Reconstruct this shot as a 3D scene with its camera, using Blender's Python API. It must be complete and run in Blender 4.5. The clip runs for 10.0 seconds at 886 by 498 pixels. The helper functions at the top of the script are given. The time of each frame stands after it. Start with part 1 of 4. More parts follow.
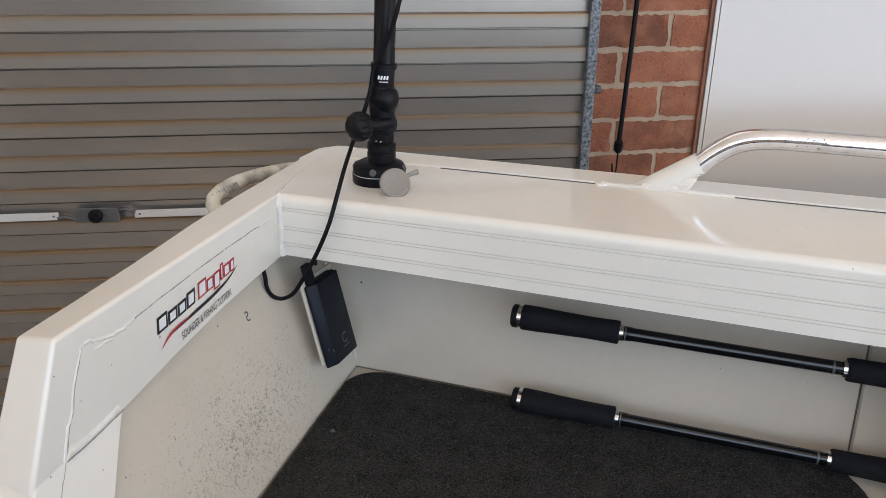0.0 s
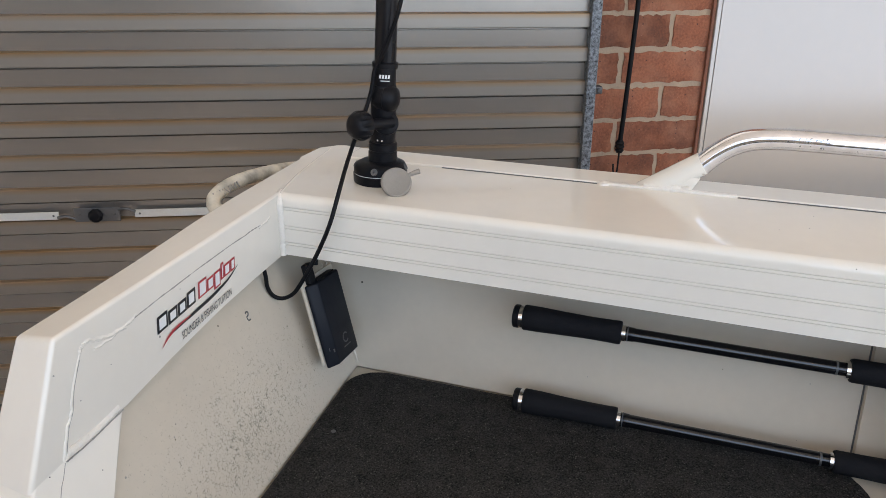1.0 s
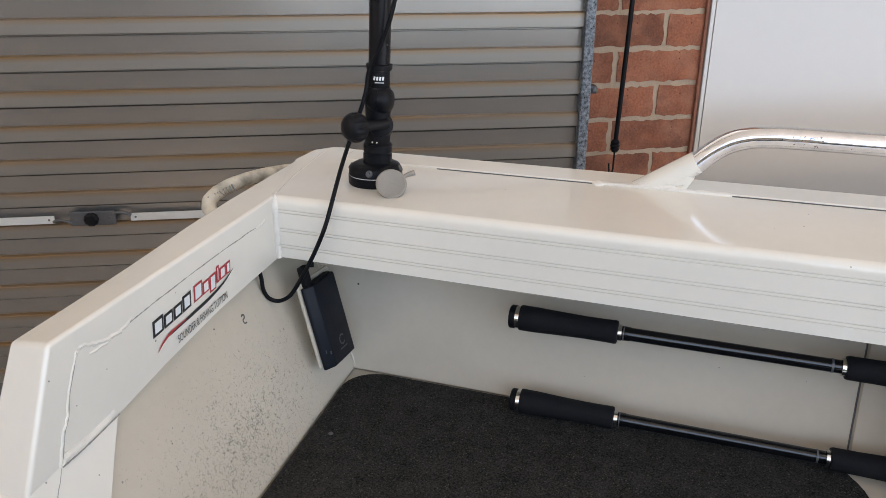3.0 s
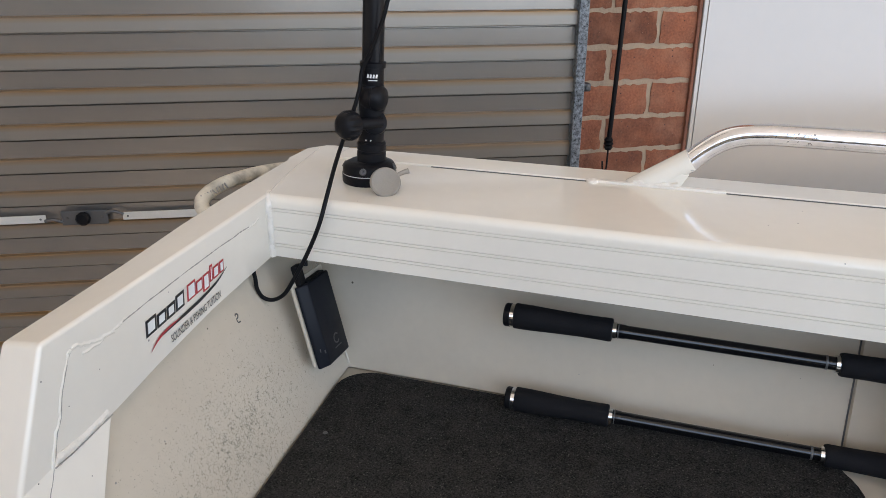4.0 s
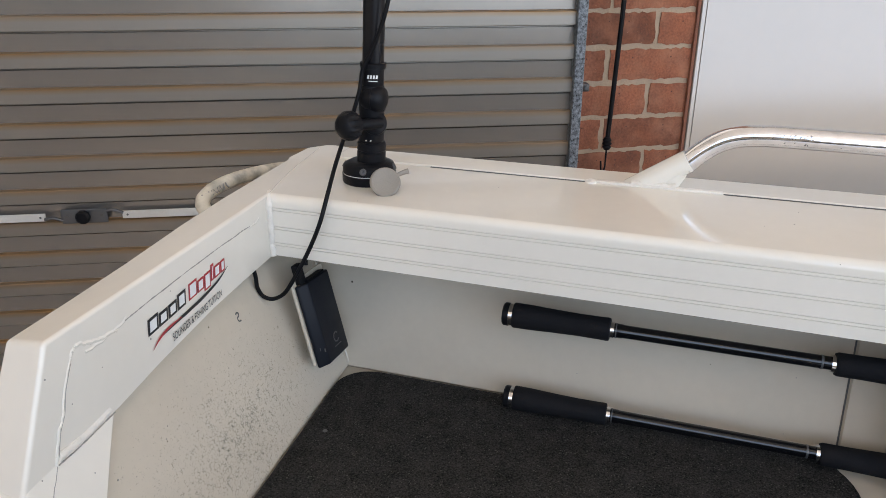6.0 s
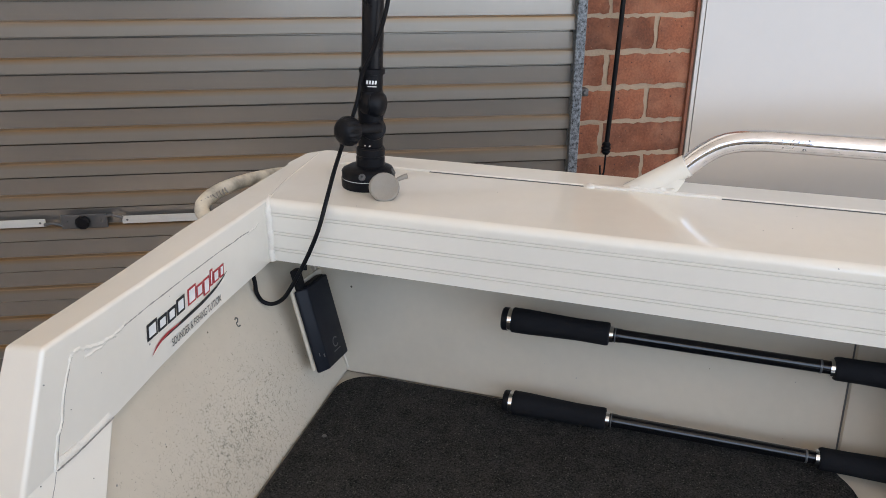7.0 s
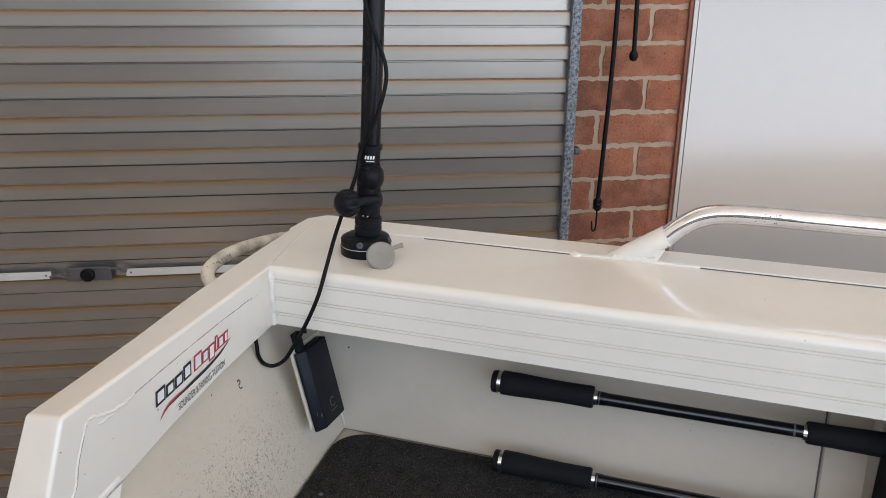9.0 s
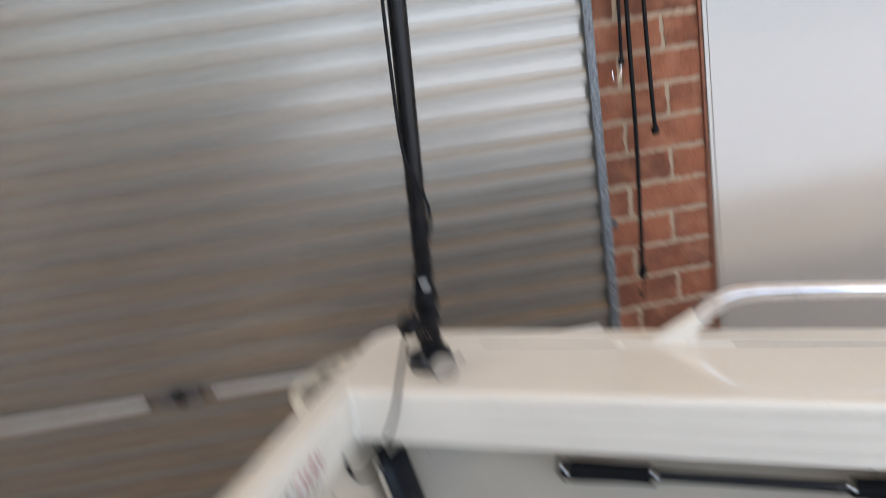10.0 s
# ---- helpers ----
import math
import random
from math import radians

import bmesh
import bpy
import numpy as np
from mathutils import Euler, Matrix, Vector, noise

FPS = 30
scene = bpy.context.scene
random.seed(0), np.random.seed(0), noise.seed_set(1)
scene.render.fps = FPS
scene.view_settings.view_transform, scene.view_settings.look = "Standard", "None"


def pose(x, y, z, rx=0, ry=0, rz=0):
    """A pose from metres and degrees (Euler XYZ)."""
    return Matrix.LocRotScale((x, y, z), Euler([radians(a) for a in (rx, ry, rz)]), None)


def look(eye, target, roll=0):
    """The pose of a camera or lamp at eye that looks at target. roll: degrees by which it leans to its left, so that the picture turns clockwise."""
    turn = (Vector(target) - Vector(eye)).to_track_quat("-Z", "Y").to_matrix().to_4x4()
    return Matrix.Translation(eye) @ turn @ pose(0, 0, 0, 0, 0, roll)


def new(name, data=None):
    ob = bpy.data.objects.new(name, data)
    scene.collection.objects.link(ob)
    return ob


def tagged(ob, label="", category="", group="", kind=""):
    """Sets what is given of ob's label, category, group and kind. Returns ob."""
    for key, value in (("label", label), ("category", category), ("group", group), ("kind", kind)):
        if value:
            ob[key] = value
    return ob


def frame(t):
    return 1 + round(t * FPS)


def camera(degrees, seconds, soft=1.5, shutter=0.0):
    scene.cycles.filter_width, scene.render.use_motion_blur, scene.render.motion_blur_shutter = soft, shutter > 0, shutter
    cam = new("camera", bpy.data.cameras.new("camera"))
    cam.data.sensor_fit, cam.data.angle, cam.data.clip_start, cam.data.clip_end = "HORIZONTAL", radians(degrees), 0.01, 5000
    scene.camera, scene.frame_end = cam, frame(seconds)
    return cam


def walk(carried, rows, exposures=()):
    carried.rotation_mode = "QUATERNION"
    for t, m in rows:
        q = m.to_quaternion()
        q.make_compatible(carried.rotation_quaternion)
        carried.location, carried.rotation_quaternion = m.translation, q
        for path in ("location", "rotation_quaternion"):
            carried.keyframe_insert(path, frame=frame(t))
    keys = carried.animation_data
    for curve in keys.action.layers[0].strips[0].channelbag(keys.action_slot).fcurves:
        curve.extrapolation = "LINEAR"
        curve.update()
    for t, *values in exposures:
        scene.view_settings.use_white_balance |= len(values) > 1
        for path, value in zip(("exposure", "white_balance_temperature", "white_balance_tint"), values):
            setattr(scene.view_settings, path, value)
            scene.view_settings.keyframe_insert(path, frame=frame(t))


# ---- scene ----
cam = camera(60.8, 10.0, soft=0.65, shutter=0.6)
PATH = [
    (0, (-0.313, 0.208, 1.549), (-0.028, 2.035, 0.788), 0.2),
    (0.5, (-0.313, 0.209, 1.549), (-0.029, 2.036, 0.787), 0.3),
    (1, (-0.314, 0.211, 1.547), (-0.029, 2.039, 0.787), 0.3),
    (1.5, (-0.313, 0.211, 1.547), (-0.024, 2.04, 0.789), 0.3),
    (2, (-0.315, 0.212, 1.546), (-0.023, 2.04, 0.789), 0.2),
    (2.5, (-0.312, 0.21, 1.548), (-0.027, 2.039, 0.79), -0.1),
    (4, (-0.313, 0.213, 1.547), (-0.004, 2.035, 0.784), -0.1),
    (4.5, (-0.313, 0.212, 1.546), (-0.005, 2.034, 0.781), -0.1),
    (5, (-0.315, 0.212, 1.546), (-0.007, 2.033, 0.779), -0.0),
    (5.5, (-0.315, 0.209, 1.549), (-0.002, 2.03, 0.782), 0.1),
    (7, (-0.314, 0.207, 1.551), (0.0, 2.032, 0.796), -0.0),
    (7.5, (-0.313, 0.206, 1.551), (0.006, 2.039, 0.818), -0.1),
    (8, (-0.313, 0.206, 1.552), (0.007, 2.04, 0.822), -0.1),
    (8.5, (-0.314, 0.205, 1.554), (0.006, 2.04, 0.826), -0.1),
    (8.8, (-0.313, 0.178, 1.588), (0.011, 2.035, 0.922), -0.1),
    (9, (-0.314, 0.172, 1.595), (0.011, 2.035, 0.944), 0.3),
    (9.2, (-0.310, 0.166, 1.606), (0.011, 2.029, 0.953), 0.2),
    (9.5, (-0.309, 0.138, 1.636), (0.006, 2.0, 0.977), -0.2),
    (9.7, (-0.309, 0.11, 1.654), (-0.011, 1.98, 1.008), -1.1),
    (9.9, (-0.315, 0.082, 1.656), (-0.066, 1.984, 1.092), -3.3),
    (10, (-0.316, 0.074, 1.69), (-0.12, 2.007, 1.215), -8.4),
]
walk(cam, [(t, look(eye, target, roll)) for t, eye, target, roll in PATH])

# ---- world, sun, large lights ----
world = bpy.data.worlds.new("world")
scene.world = world
world.use_nodes = True
wn = world.node_tree
sky = wn.nodes.new("ShaderNodeTexSky")
sky.sky_type = "NISHITA"
sky.sun_disc = False
sky.sun_elevation = radians(52)
sky.sun_rotation = radians(229)
wn.links.new(sky.outputs[0], wn.nodes["Background"].inputs[0])
wn.nodes["Background"].inputs[1].default_value = 0.12

sun = new("sun", bpy.data.lights.new("sun", "SUN"))
sun.data.energy, sun.data.angle, sun.data.color = 5.0, radians(0.6), (1.0, 0.87, 0.71)
sun.matrix_world = look((-3.5, -9.0, 6.0), (0.0, -6.0, 0.0))

# daylight in the garage's open front: the bay, and an added fill lamp above an unseen low wall
OPEN_L, OPEN_R, OPEN_H, FRONT, ADDED_WALL_H = -1.12, 7.0, 3.75, -2.7, 1.9
SIDE_L = -3.35
scene.view_settings.exposure = 0.85
for x0, x1, z0, watts in ((OPEN_L + 0.05, OPEN_R - 0.05, 0.10, 4.3), (SIDE_L, OPEN_L + 0.05, ADDED_WALL_H + 0.03, 1.7)):
    opening = new("daylight_and_fill", bpy.data.lights.new("daylight_and_fill", "AREA"))
    opening.data.shape, opening.data.size, opening.data.size_y = "RECTANGLE", x1 - x0, OPEN_H - 0.05 - z0
    opening.data.energy, opening.data.color = watts * opening.data.size * opening.data.size_y, (0.64, 0.768, 0.985)
    centre = ((x0 + x1) / 2, FRONT + 0.05, (z0 + OPEN_H - 0.05) / 2)
    opening.matrix_world = look(centre, (centre[0], 2.0, centre[2]))


# ---- materials ----
def material(name, colour, rough=0.5, metal=0.0, spread=0.06, scale=8.0, bump=0.0, bump_scale=200.0, coat=0.0,
             stain=None, stain_amount=0.0, stain_scale=3.0, by_piece=0.0, rough_spread=0.08, specular=0.5, fine_scale=14, fine_amount=0.5, world_grain=False):
    """A surface with broad and fine variation of colour and gloss, an optional stain and relief."""
    m = bpy.data.materials.new(name)
    m.use_nodes = True
    nt = m.node_tree
    N, L = nt.nodes, nt.links
    b = N["Principled BSDF"]
    co = N.new("ShaderNodeTexCoord")
    grain = N.new("ShaderNodeNewGeometry").outputs["Position"] if world_grain else co.outputs["Object"]
    broad, fine = N.new("ShaderNodeTexNoise"), N.new("ShaderNodeTexNoise")
    broad.inputs["Scale"].default_value, broad.inputs["Detail"].default_value = scale, 4
    fine.inputs["Scale"].default_value, fine.inputs["Detail"].default_value = scale * fine_scale, 3
    for n in (broad, fine):
        L.new(grain, n.inputs["Vector"])
    mix = N.new("ShaderNodeMath")
    mix.operation = "MULTIPLY_ADD"
    L.new(fine.outputs[0], mix.inputs[0])
    mix.inputs[1].default_value = fine_amount
    L.new(broad.outputs[0], mix.inputs[2])
    ramp = N.new("ShaderNodeMapRange")
    middle, half = 0.5 + 0.5 * fine_amount, 0.225 + 0.15 * fine_amount
    ramp.inputs[1].default_value, ramp.inputs[2].default_value = middle - half, middle + half
    ramp.inputs[3].default_value, ramp.inputs[4].default_value = 1 - spread, 1 + spread
    L.new(mix.outputs[0], ramp.inputs[0])
    value = ramp.outputs[0]
    if by_piece:
        info = N.new("ShaderNodeObjectInfo")
        mr = N.new("ShaderNodeMapRange")
        mr.inputs[3].default_value, mr.inputs[4].default_value = 1 - by_piece, 1 + by_piece
        L.new(info.outputs["Random"], mr.inputs[0])
        mul = N.new("ShaderNodeMath")
        mul.operation = "MULTIPLY"
        L.new(value, mul.inputs[0])
        L.new(mr.outputs[0], mul.inputs[1])
        value = mul.outputs[0]
    tint = N.new("ShaderNodeVectorMath")
    tint.operation = "SCALE"
    tint.inputs[0].default_value = colour
    L.new(value, tint.inputs["Scale"])
    out = tint.outputs[0]
    if stain:
        sn = N.new("ShaderNodeTexNoise")
        sn.inputs["Scale"].default_value, sn.inputs["Detail"].default_value = stain_scale, 6
        L.new(grain, sn.inputs["Vector"])
        sr = N.new("ShaderNodeMapRange")
        sr.interpolation_type = "SMOOTHSTEP"
        sr.inputs[1].default_value, sr.inputs[2].default_value = 0.38, 0.80
        sr.inputs[4].default_value = stain_amount
        L.new(sn.outputs[0], sr.inputs[0])
        sm = N.new("ShaderNodeMix")
        sm.data_type = "RGBA"
        L.new(sr.outputs[0], sm.inputs["Factor"])
        L.new(out, sm.inputs["A"])
        sm.inputs["B"].default_value = (*stain, 1)
        out = sm.outputs["Result"]
    L.new(out, b.inputs["Base Color"])
    rr = N.new("ShaderNodeMapRange")
    rr.inputs[1].default_value, rr.inputs[2].default_value = 0.3, 0.7
    rr.inputs[3].default_value, rr.inputs[4].default_value = max(0.02, rough - rough_spread), min(1, rough + rough_spread)
    L.new(broad.outputs[0], rr.inputs[0])
    L.new(rr.outputs[0], b.inputs["Roughness"])
    b.inputs["Metallic"].default_value = metal
    b.inputs["Specular IOR Level"].default_value = specular
    b.inputs["Coat Weight"].default_value = coat
    b.inputs["Coat Roughness"].default_value = 0.08
    if bump:
        bn = N.new("ShaderNodeTexNoise")
        bn.inputs["Scale"].default_value, bn.inputs["Detail"].default_value = bump_scale, 3
        L.new(grain, bn.inputs["Vector"])
        bp = N.new("ShaderNodeBump")
        bp.inputs["Strength"].default_value, bp.inputs["Distance"].default_value = bump, 0.002
        L.new(bn.outputs[0], bp.inputs["Height"])
        L.new(bp.outputs[0], b.inputs["Normal"])
    m.diffuse_color = (*colour, 1)
    return m


white_paint = material("white_boat_paint", (0.80, 0.748, 0.655), 0.09, spread=0.025, scale=5, bump=0.02, bump_scale=25, stain=(0.6, 0.55, 0.46), stain_amount=0.12, stain_scale=9, rough_spread=0.03)
# white paint darkened to beige: shade below the gunwale is put into this colour
hull_shade_paint = material("shaded_white_paint", (0.580, 0.511, 0.408), 0.20, spread=0.05, scale=6, bump=0.05, bump_scale=90, stain=(0.45, 0.41, 0.34), stain_amount=0.15, stain_scale=7, rough_spread=0.03)
weld_paint = material("painted_weld", (0.78, 0.725, 0.64), 0.35, spread=0.08, scale=60, bump=0.4, bump_scale=350)
seam_grey = material("grey_seam_dirt", (0.30, 0.28, 0.25), 0.7)
groove_dark = material("groove_shadow_dirt", (0.10, 0.095, 0.09), 0.7)
carpet_mat = material("charcoal_marine_carpet", (0.0285, 0.027, 0.025), 0.95, spread=0.9, scale=45, bump=1.0, bump_scale=600, specular=0.12, fine_scale=12, fine_amount=3.0)
foam = material("black_foam_grip", (0.0075, 0.0075, 0.009), 0.8, spread=0.15, scale=40, bump=0.3, bump_scale=900, specular=0.2)
carbon = material("glossy_carbon_blank", (0.005, 0.005, 0.006), 0.07, spread=0.2, scale=50, rough_spread=0.02)
black_plastic = material("black_moulded_plastic", (0.006, 0.006, 0.0075), 0.42, specular=0.16, spread=0.15, scale=40, bump=0.15, bump_scale=600)
black_rubber = material("black_rubber", (0.006, 0.006, 0.007), 0.5, specular=0.14, spread=0.15, scale=60)
pole_black = material("black_anodised_tube", (0.006, 0.006, 0.0075), 0.30, specular=0.2, spread=0.15, scale=30)
bank_black = material("matt_dark_plastic", (0.008, 0.009, 0.013), 0.45, specular=0.18, spread=0.1, scale=40, bump=0.05, bump_scale=900)
grey_rubber = material("weathered_grey_rubber", (0.27, 0.24, 0.20), 0.7, spread=0.1, scale=60, bump=0.2, bump_scale=300)
chrome = material("bright_metal", (0.75, 0.75, 0.76), 0.09, 1.0, spread=0.05, scale=60)
alloy = material("polished_alloy_tube", (0.86, 0.88, 0.93), 0.07, 1.0, spread=0.05, scale=30, stain=(0.25, 0.25, 0.26), stain_amount=0.25, stain_scale=60)
galv = material("galvanised_steel", (0.14, 0.153, 0.166), 0.5, 0.35, spread=1.2, scale=130, bump=0.15, bump_scale=300, fine_scale=3)
steel_grey = material("dull_zinc_plate", (0.13, 0.13, 0.13), 0.55, 0.7, spread=0.15, scale=40)
bar_white = material("pale_lock_bar", (0.62, 0.61, 0.57), 0.5, spread=0.08, scale=20, stain=(0.35, 0.27, 0.18), stain_amount=0.4, stain_scale=20)
mortar = material("cream_mortar", (0.39, 0.295, 0.205), 0.95, spread=0.14, scale=25, bump=0.9, bump_scale=160)
brick_mat = material("fired_clay_brick", (0.205, 0.071, 0.036), 0.88, spread=0.42, scale=18, fine_amount=1.0, fine_scale=10, bump=0.9, bump_scale=150, stain=(0.41, 0.185, 0.105), stain_amount=0.6, stain_scale=16, by_piece=0.30, world_grain=True)
jamb_brown = material("red_brown_jamb", (0.22, 0.088, 0.052), 0.85, spread=0.35, scale=20, bump=0.3, bump_scale=150)
# white sheet with its low dimness put into the base; extra gloss brings the sky
panel_dimmed = material("dimmed_wall_sheet", (0.265, 0.243, 0.213), 0.14, specular=1.0, spread=0.02, scale=2, rough_spread=0.015)
plaster = material("painted_plaster", (0.89, 0.81, 0.71), 0.8, spread=0.04, scale=3, bump=0.1, bump_scale=80)
concrete = material("grey_concrete", (0.44, 0.375, 0.31), 0.8, spread=0.15, scale=2.5, bump=0.3, bump_scale=60)
paving = material("driveway_concrete", (0.50, 0.45, 0.38), 0.9, spread=0.12, scale=1.5, bump=0.3, bump_scale=40)
sticker_black = material("black_vinyl", (0.02, 0.02, 0.022), 0.35)
sticker_red = material("red_vinyl", (0.42, 0.045, 0.05), 0.35)
sticker_white = material("white_vinyl", (0.8, 0.8, 0.78), 0.35)
old_white = material("yellowed_white_hose", (0.66, 0.60, 0.48), 0.5, spread=0.12, scale=25, bump=0.2, bump_scale=200, stain=(0.16, 0.14, 0.11), stain_amount=0.8, stain_scale=45)


def door_material():
    """Zinc-grey roller sheet with dusty rust lying on the upper edge of every rib."""
    m = material("weathered_roller_sheet", (0.295, 0.278, 0.255), 0.25, 0.65, spread=0.03, scale=4, world_grain=True, rough_spread=0.015)
    nt = m.node_tree
    N, L = nt.nodes, nt.links
    b = N["Principled BSDF"]
    before = b.inputs["Base Color"].links[0].from_socket
    co, sep = N.new("ShaderNodeTexCoord"), N.new("ShaderNodeSeparateXYZ")
    L.new(co.outputs["Object"], sep.inputs[0])
    near = N.new("ShaderNodeMapRange")
    near.inputs[1].default_value, near.inputs[2].default_value = -0.0145, -0.0020
    L.new(sep.outputs["Z"], near.inputs[0])
    over = N.new("ShaderNodeMapRange")
    over.inputs[1].default_value, over.inputs[2].default_value = 0.0, 0.0008
    over.inputs[3].default_value, over.inputs[4].default_value = 1.0, 0.0
    L.new(sep.outputs["Z"], over.inputs[0])
    info, stretch = N.new("ShaderNodeObjectInfo"), N.new("ShaderNodeMapping")
    stretch.inputs["Scale"].default_value = (2.2, 1, 1)
    shift = N.new("ShaderNodeVectorMath")
    shift.operation = "SCALE"
    shift.inputs[0].default_value = (37, 11, 5)
    L.new(info.outputs["Random"], shift.inputs["Scale"])
    L.new(co.outputs["Object"], stretch.inputs["Vector"])
    L.new(shift.outputs[0], stretch.inputs["Location"])
    streak = N.new("ShaderNodeTexNoise")
    streak.inputs["Scale"].default_value, streak.inputs["Detail"].default_value = 1.0, 5
    L.new(stretch.outputs[0], streak.inputs["Vector"])
    sr = N.new("ShaderNodeMapRange")
    sr.inputs[1].default_value, sr.inputs[2].default_value = 0.3, 0.62
    sr.inputs[3].default_value = 0.45
    L.new(streak.outputs[0], sr.inputs[0])
    a, c = N.new("ShaderNodeMath"), N.new("ShaderNodeMath")
    a.operation = c.operation = "MULTIPLY"
    L.new(near.outputs[0], a.inputs[0])
    L.new(over.outputs[0], a.inputs[1])
    L.new(a.outputs[0], c.inputs[0])
    L.new(sr.outputs[0], c.inputs[1])
    sm = N.new("ShaderNodeMix")
    sm.data_type = "RGBA"
    L.new(c.outputs[0], sm.inputs["Factor"])
    L.new(before, sm.inputs["A"])
    sm.inputs["B"].default_value = (0.27, 0.165, 0.072, 1)
    # pale dust lying on the proud rib, where the flat below it stays cleaner
    film = N.new("ShaderNodeMapRange")
    film.inputs[1].default_value, film.inputs[2].default_value = -0.0360, -0.0325
    L.new(sep.outputs["Z"], film.inputs[0])
    thin = N.new("ShaderNodeMath")
    thin.operation = "MULTIPLY"
    L.new(film.outputs[0], thin.inputs[0])
    thin.inputs[1].default_value = 0.28
    dust = N.new("ShaderNodeMix")
    dust.data_type = "RGBA"
    L.new(thin.outputs[0], dust.inputs["Factor"])
    L.new(before, dust.inputs["A"])
    dust.inputs["B"].default_value = (0.20, 0.165, 0.122, 1)
    L.new(dust.outputs["Result"], sm.inputs["A"])
    for socket, clean, dusty in (("Metallic", 0.70, 0.35), ("Roughness", 0.25, 0.55)):
        blend = N.new("ShaderNodeMapRange")
        blend.inputs[3].default_value, blend.inputs[4].default_value = clean, dusty
        L.new(thin.outputs[0], blend.inputs[0])
        L.new(blend.outputs[0], b.inputs[socket])
    L.new(sm.outputs["Result"], b.inputs["Base Color"])
    return m


def scuffed_material():
    """Inner skin with a drift of black scuffs low on the panel."""
    m = hull_shade_paint.copy()
    m.name = "scuffed_hull_paint"
    nt = m.node_tree
    N, L = nt.nodes, nt.links
    b = N["Principled BSDF"]
    before = b.inputs["Base Color"].links[0].from_socket
    co = N.new("ShaderNodeTexCoord")
    crack, patch, warp = N.new("ShaderNodeTexVoronoi"), N.new("ShaderNodeTexNoise"), N.new("ShaderNodeTexNoise")
    crack.feature = "DISTANCE_TO_EDGE"
    crack.inputs["Scale"].default_value = 300
    patch.inputs["Scale"].default_value, patch.inputs["Detail"].default_value, patch.inputs["Roughness"].default_value = 195, 7, 0.74
    warp.inputs["Scale"].default_value = 220
    bend = N.new("ShaderNodeVectorMath")
    bend.operation = "MULTIPLY_ADD"
    for n in (patch, warp):
        L.new(co.outputs["Object"], n.inputs["Vector"])
    L.new(warp.outputs["Color"], bend.inputs[0])
    bend.inputs[1].default_value = (0.006, 0.006, 0.006)
    L.new(co.outputs["Object"], bend.inputs[2])
    L.new(bend.outputs[0], crack.inputs["Vector"])
    line = N.new("ShaderNodeMapRange")
    line.inputs[1].default_value, line.inputs[2].default_value = 0.02, 0.12
    line.inputs[3].default_value, line.inputs[4].default_value = 0.105, -0.10
    L.new(crack.outputs["Distance"], line.inputs[0])
    drift = N.new("ShaderNodeVectorMath")
    drift.operation = "DISTANCE"
    squash = N.new("ShaderNodeMapping")
    squash.inputs["Scale"].default_value = (0.4, 0.75, 1.5)
    L.new(co.outputs["Object"], squash.inputs["Vector"])
    L.new(squash.outputs[0], drift.inputs[0])
    drift.inputs[1].default_value = (0.014, -0.15 * 0.75, 1.075 * 1.5)
    fall = N.new("ShaderNodeMapRange")
    fall.inputs[1].default_value, fall.inputs[2].default_value = 0.0, 0.21
    fall.inputs[3].default_value, fall.inputs[4].default_value = 0.115, -0.17
    L.new(drift.outputs["Value"], fall.inputs[0])
    a1, total = N.new("ShaderNodeMath"), N.new("ShaderNodeMath")
    L.new(fall.outputs[0], a1.inputs[0])
    L.new(line.outputs[0], a1.inputs[1])
    L.new(a1.outputs[0], total.inputs[0])
    L.new(patch.outputs[0], total.inputs[1])
    cut = N.new("ShaderNodeMapRange")
    cut.inputs[1].default_value, cut.inputs[2].default_value = 0.575, 0.75
    cut.inputs[4].default_value = 0.74
    L.new(total.outputs[0], cut.inputs[0])
    sm = N.new("ShaderNodeMix")
    sm.data_type = "RGBA"
    L.new(cut.outputs[0], sm.inputs["Factor"])
    L.new(before, sm.inputs["A"])
    sm.inputs["B"].default_value = (0.09, 0.085, 0.065, 1)
    L.new(sm.outputs["Result"], b.inputs["Base Color"])
    return m


def add_specks(m, scale, size, share, colour):
    """Sparse small dark dots of dirt, each of its own size."""
    nt = m.node_tree
    N, L = nt.nodes, nt.links
    b = N["Principled BSDF"]
    before = b.inputs["Base Color"].links[0].from_socket
    co, cells = N.new("ShaderNodeTexCoord"), N.new("ShaderNodeTexVoronoi")
    cells.inputs["Scale"].default_value = scale
    L.new(co.outputs["Object"], cells.inputs["Vector"])
    pick = N.new("ShaderNodeSeparateColor")
    L.new(cells.outputs["Color"], pick.inputs[0])
    chance = N.new("ShaderNodeMapRange")
    chance.inputs[1].default_value, chance.inputs[2].default_value = 1 - share, 1.0
    chance.inputs[3].default_value, chance.inputs[4].default_value = 0.0, size
    L.new(pick.outputs[0], chance.inputs[0])
    inside = N.new("ShaderNodeMath")
    inside.operation = "LESS_THAN"
    L.new(cells.outputs["Distance"], inside.inputs[0])
    L.new(chance.outputs[0], inside.inputs[1])
    sm = N.new("ShaderNodeMix")
    sm.data_type = "RGBA"
    L.new(inside.outputs[0], sm.inputs["Factor"])
    L.new(before, sm.inputs["A"])
    sm.inputs["B"].default_value = (*colour, 1)
    L.new(sm.outputs["Result"], b.inputs["Base Color"])


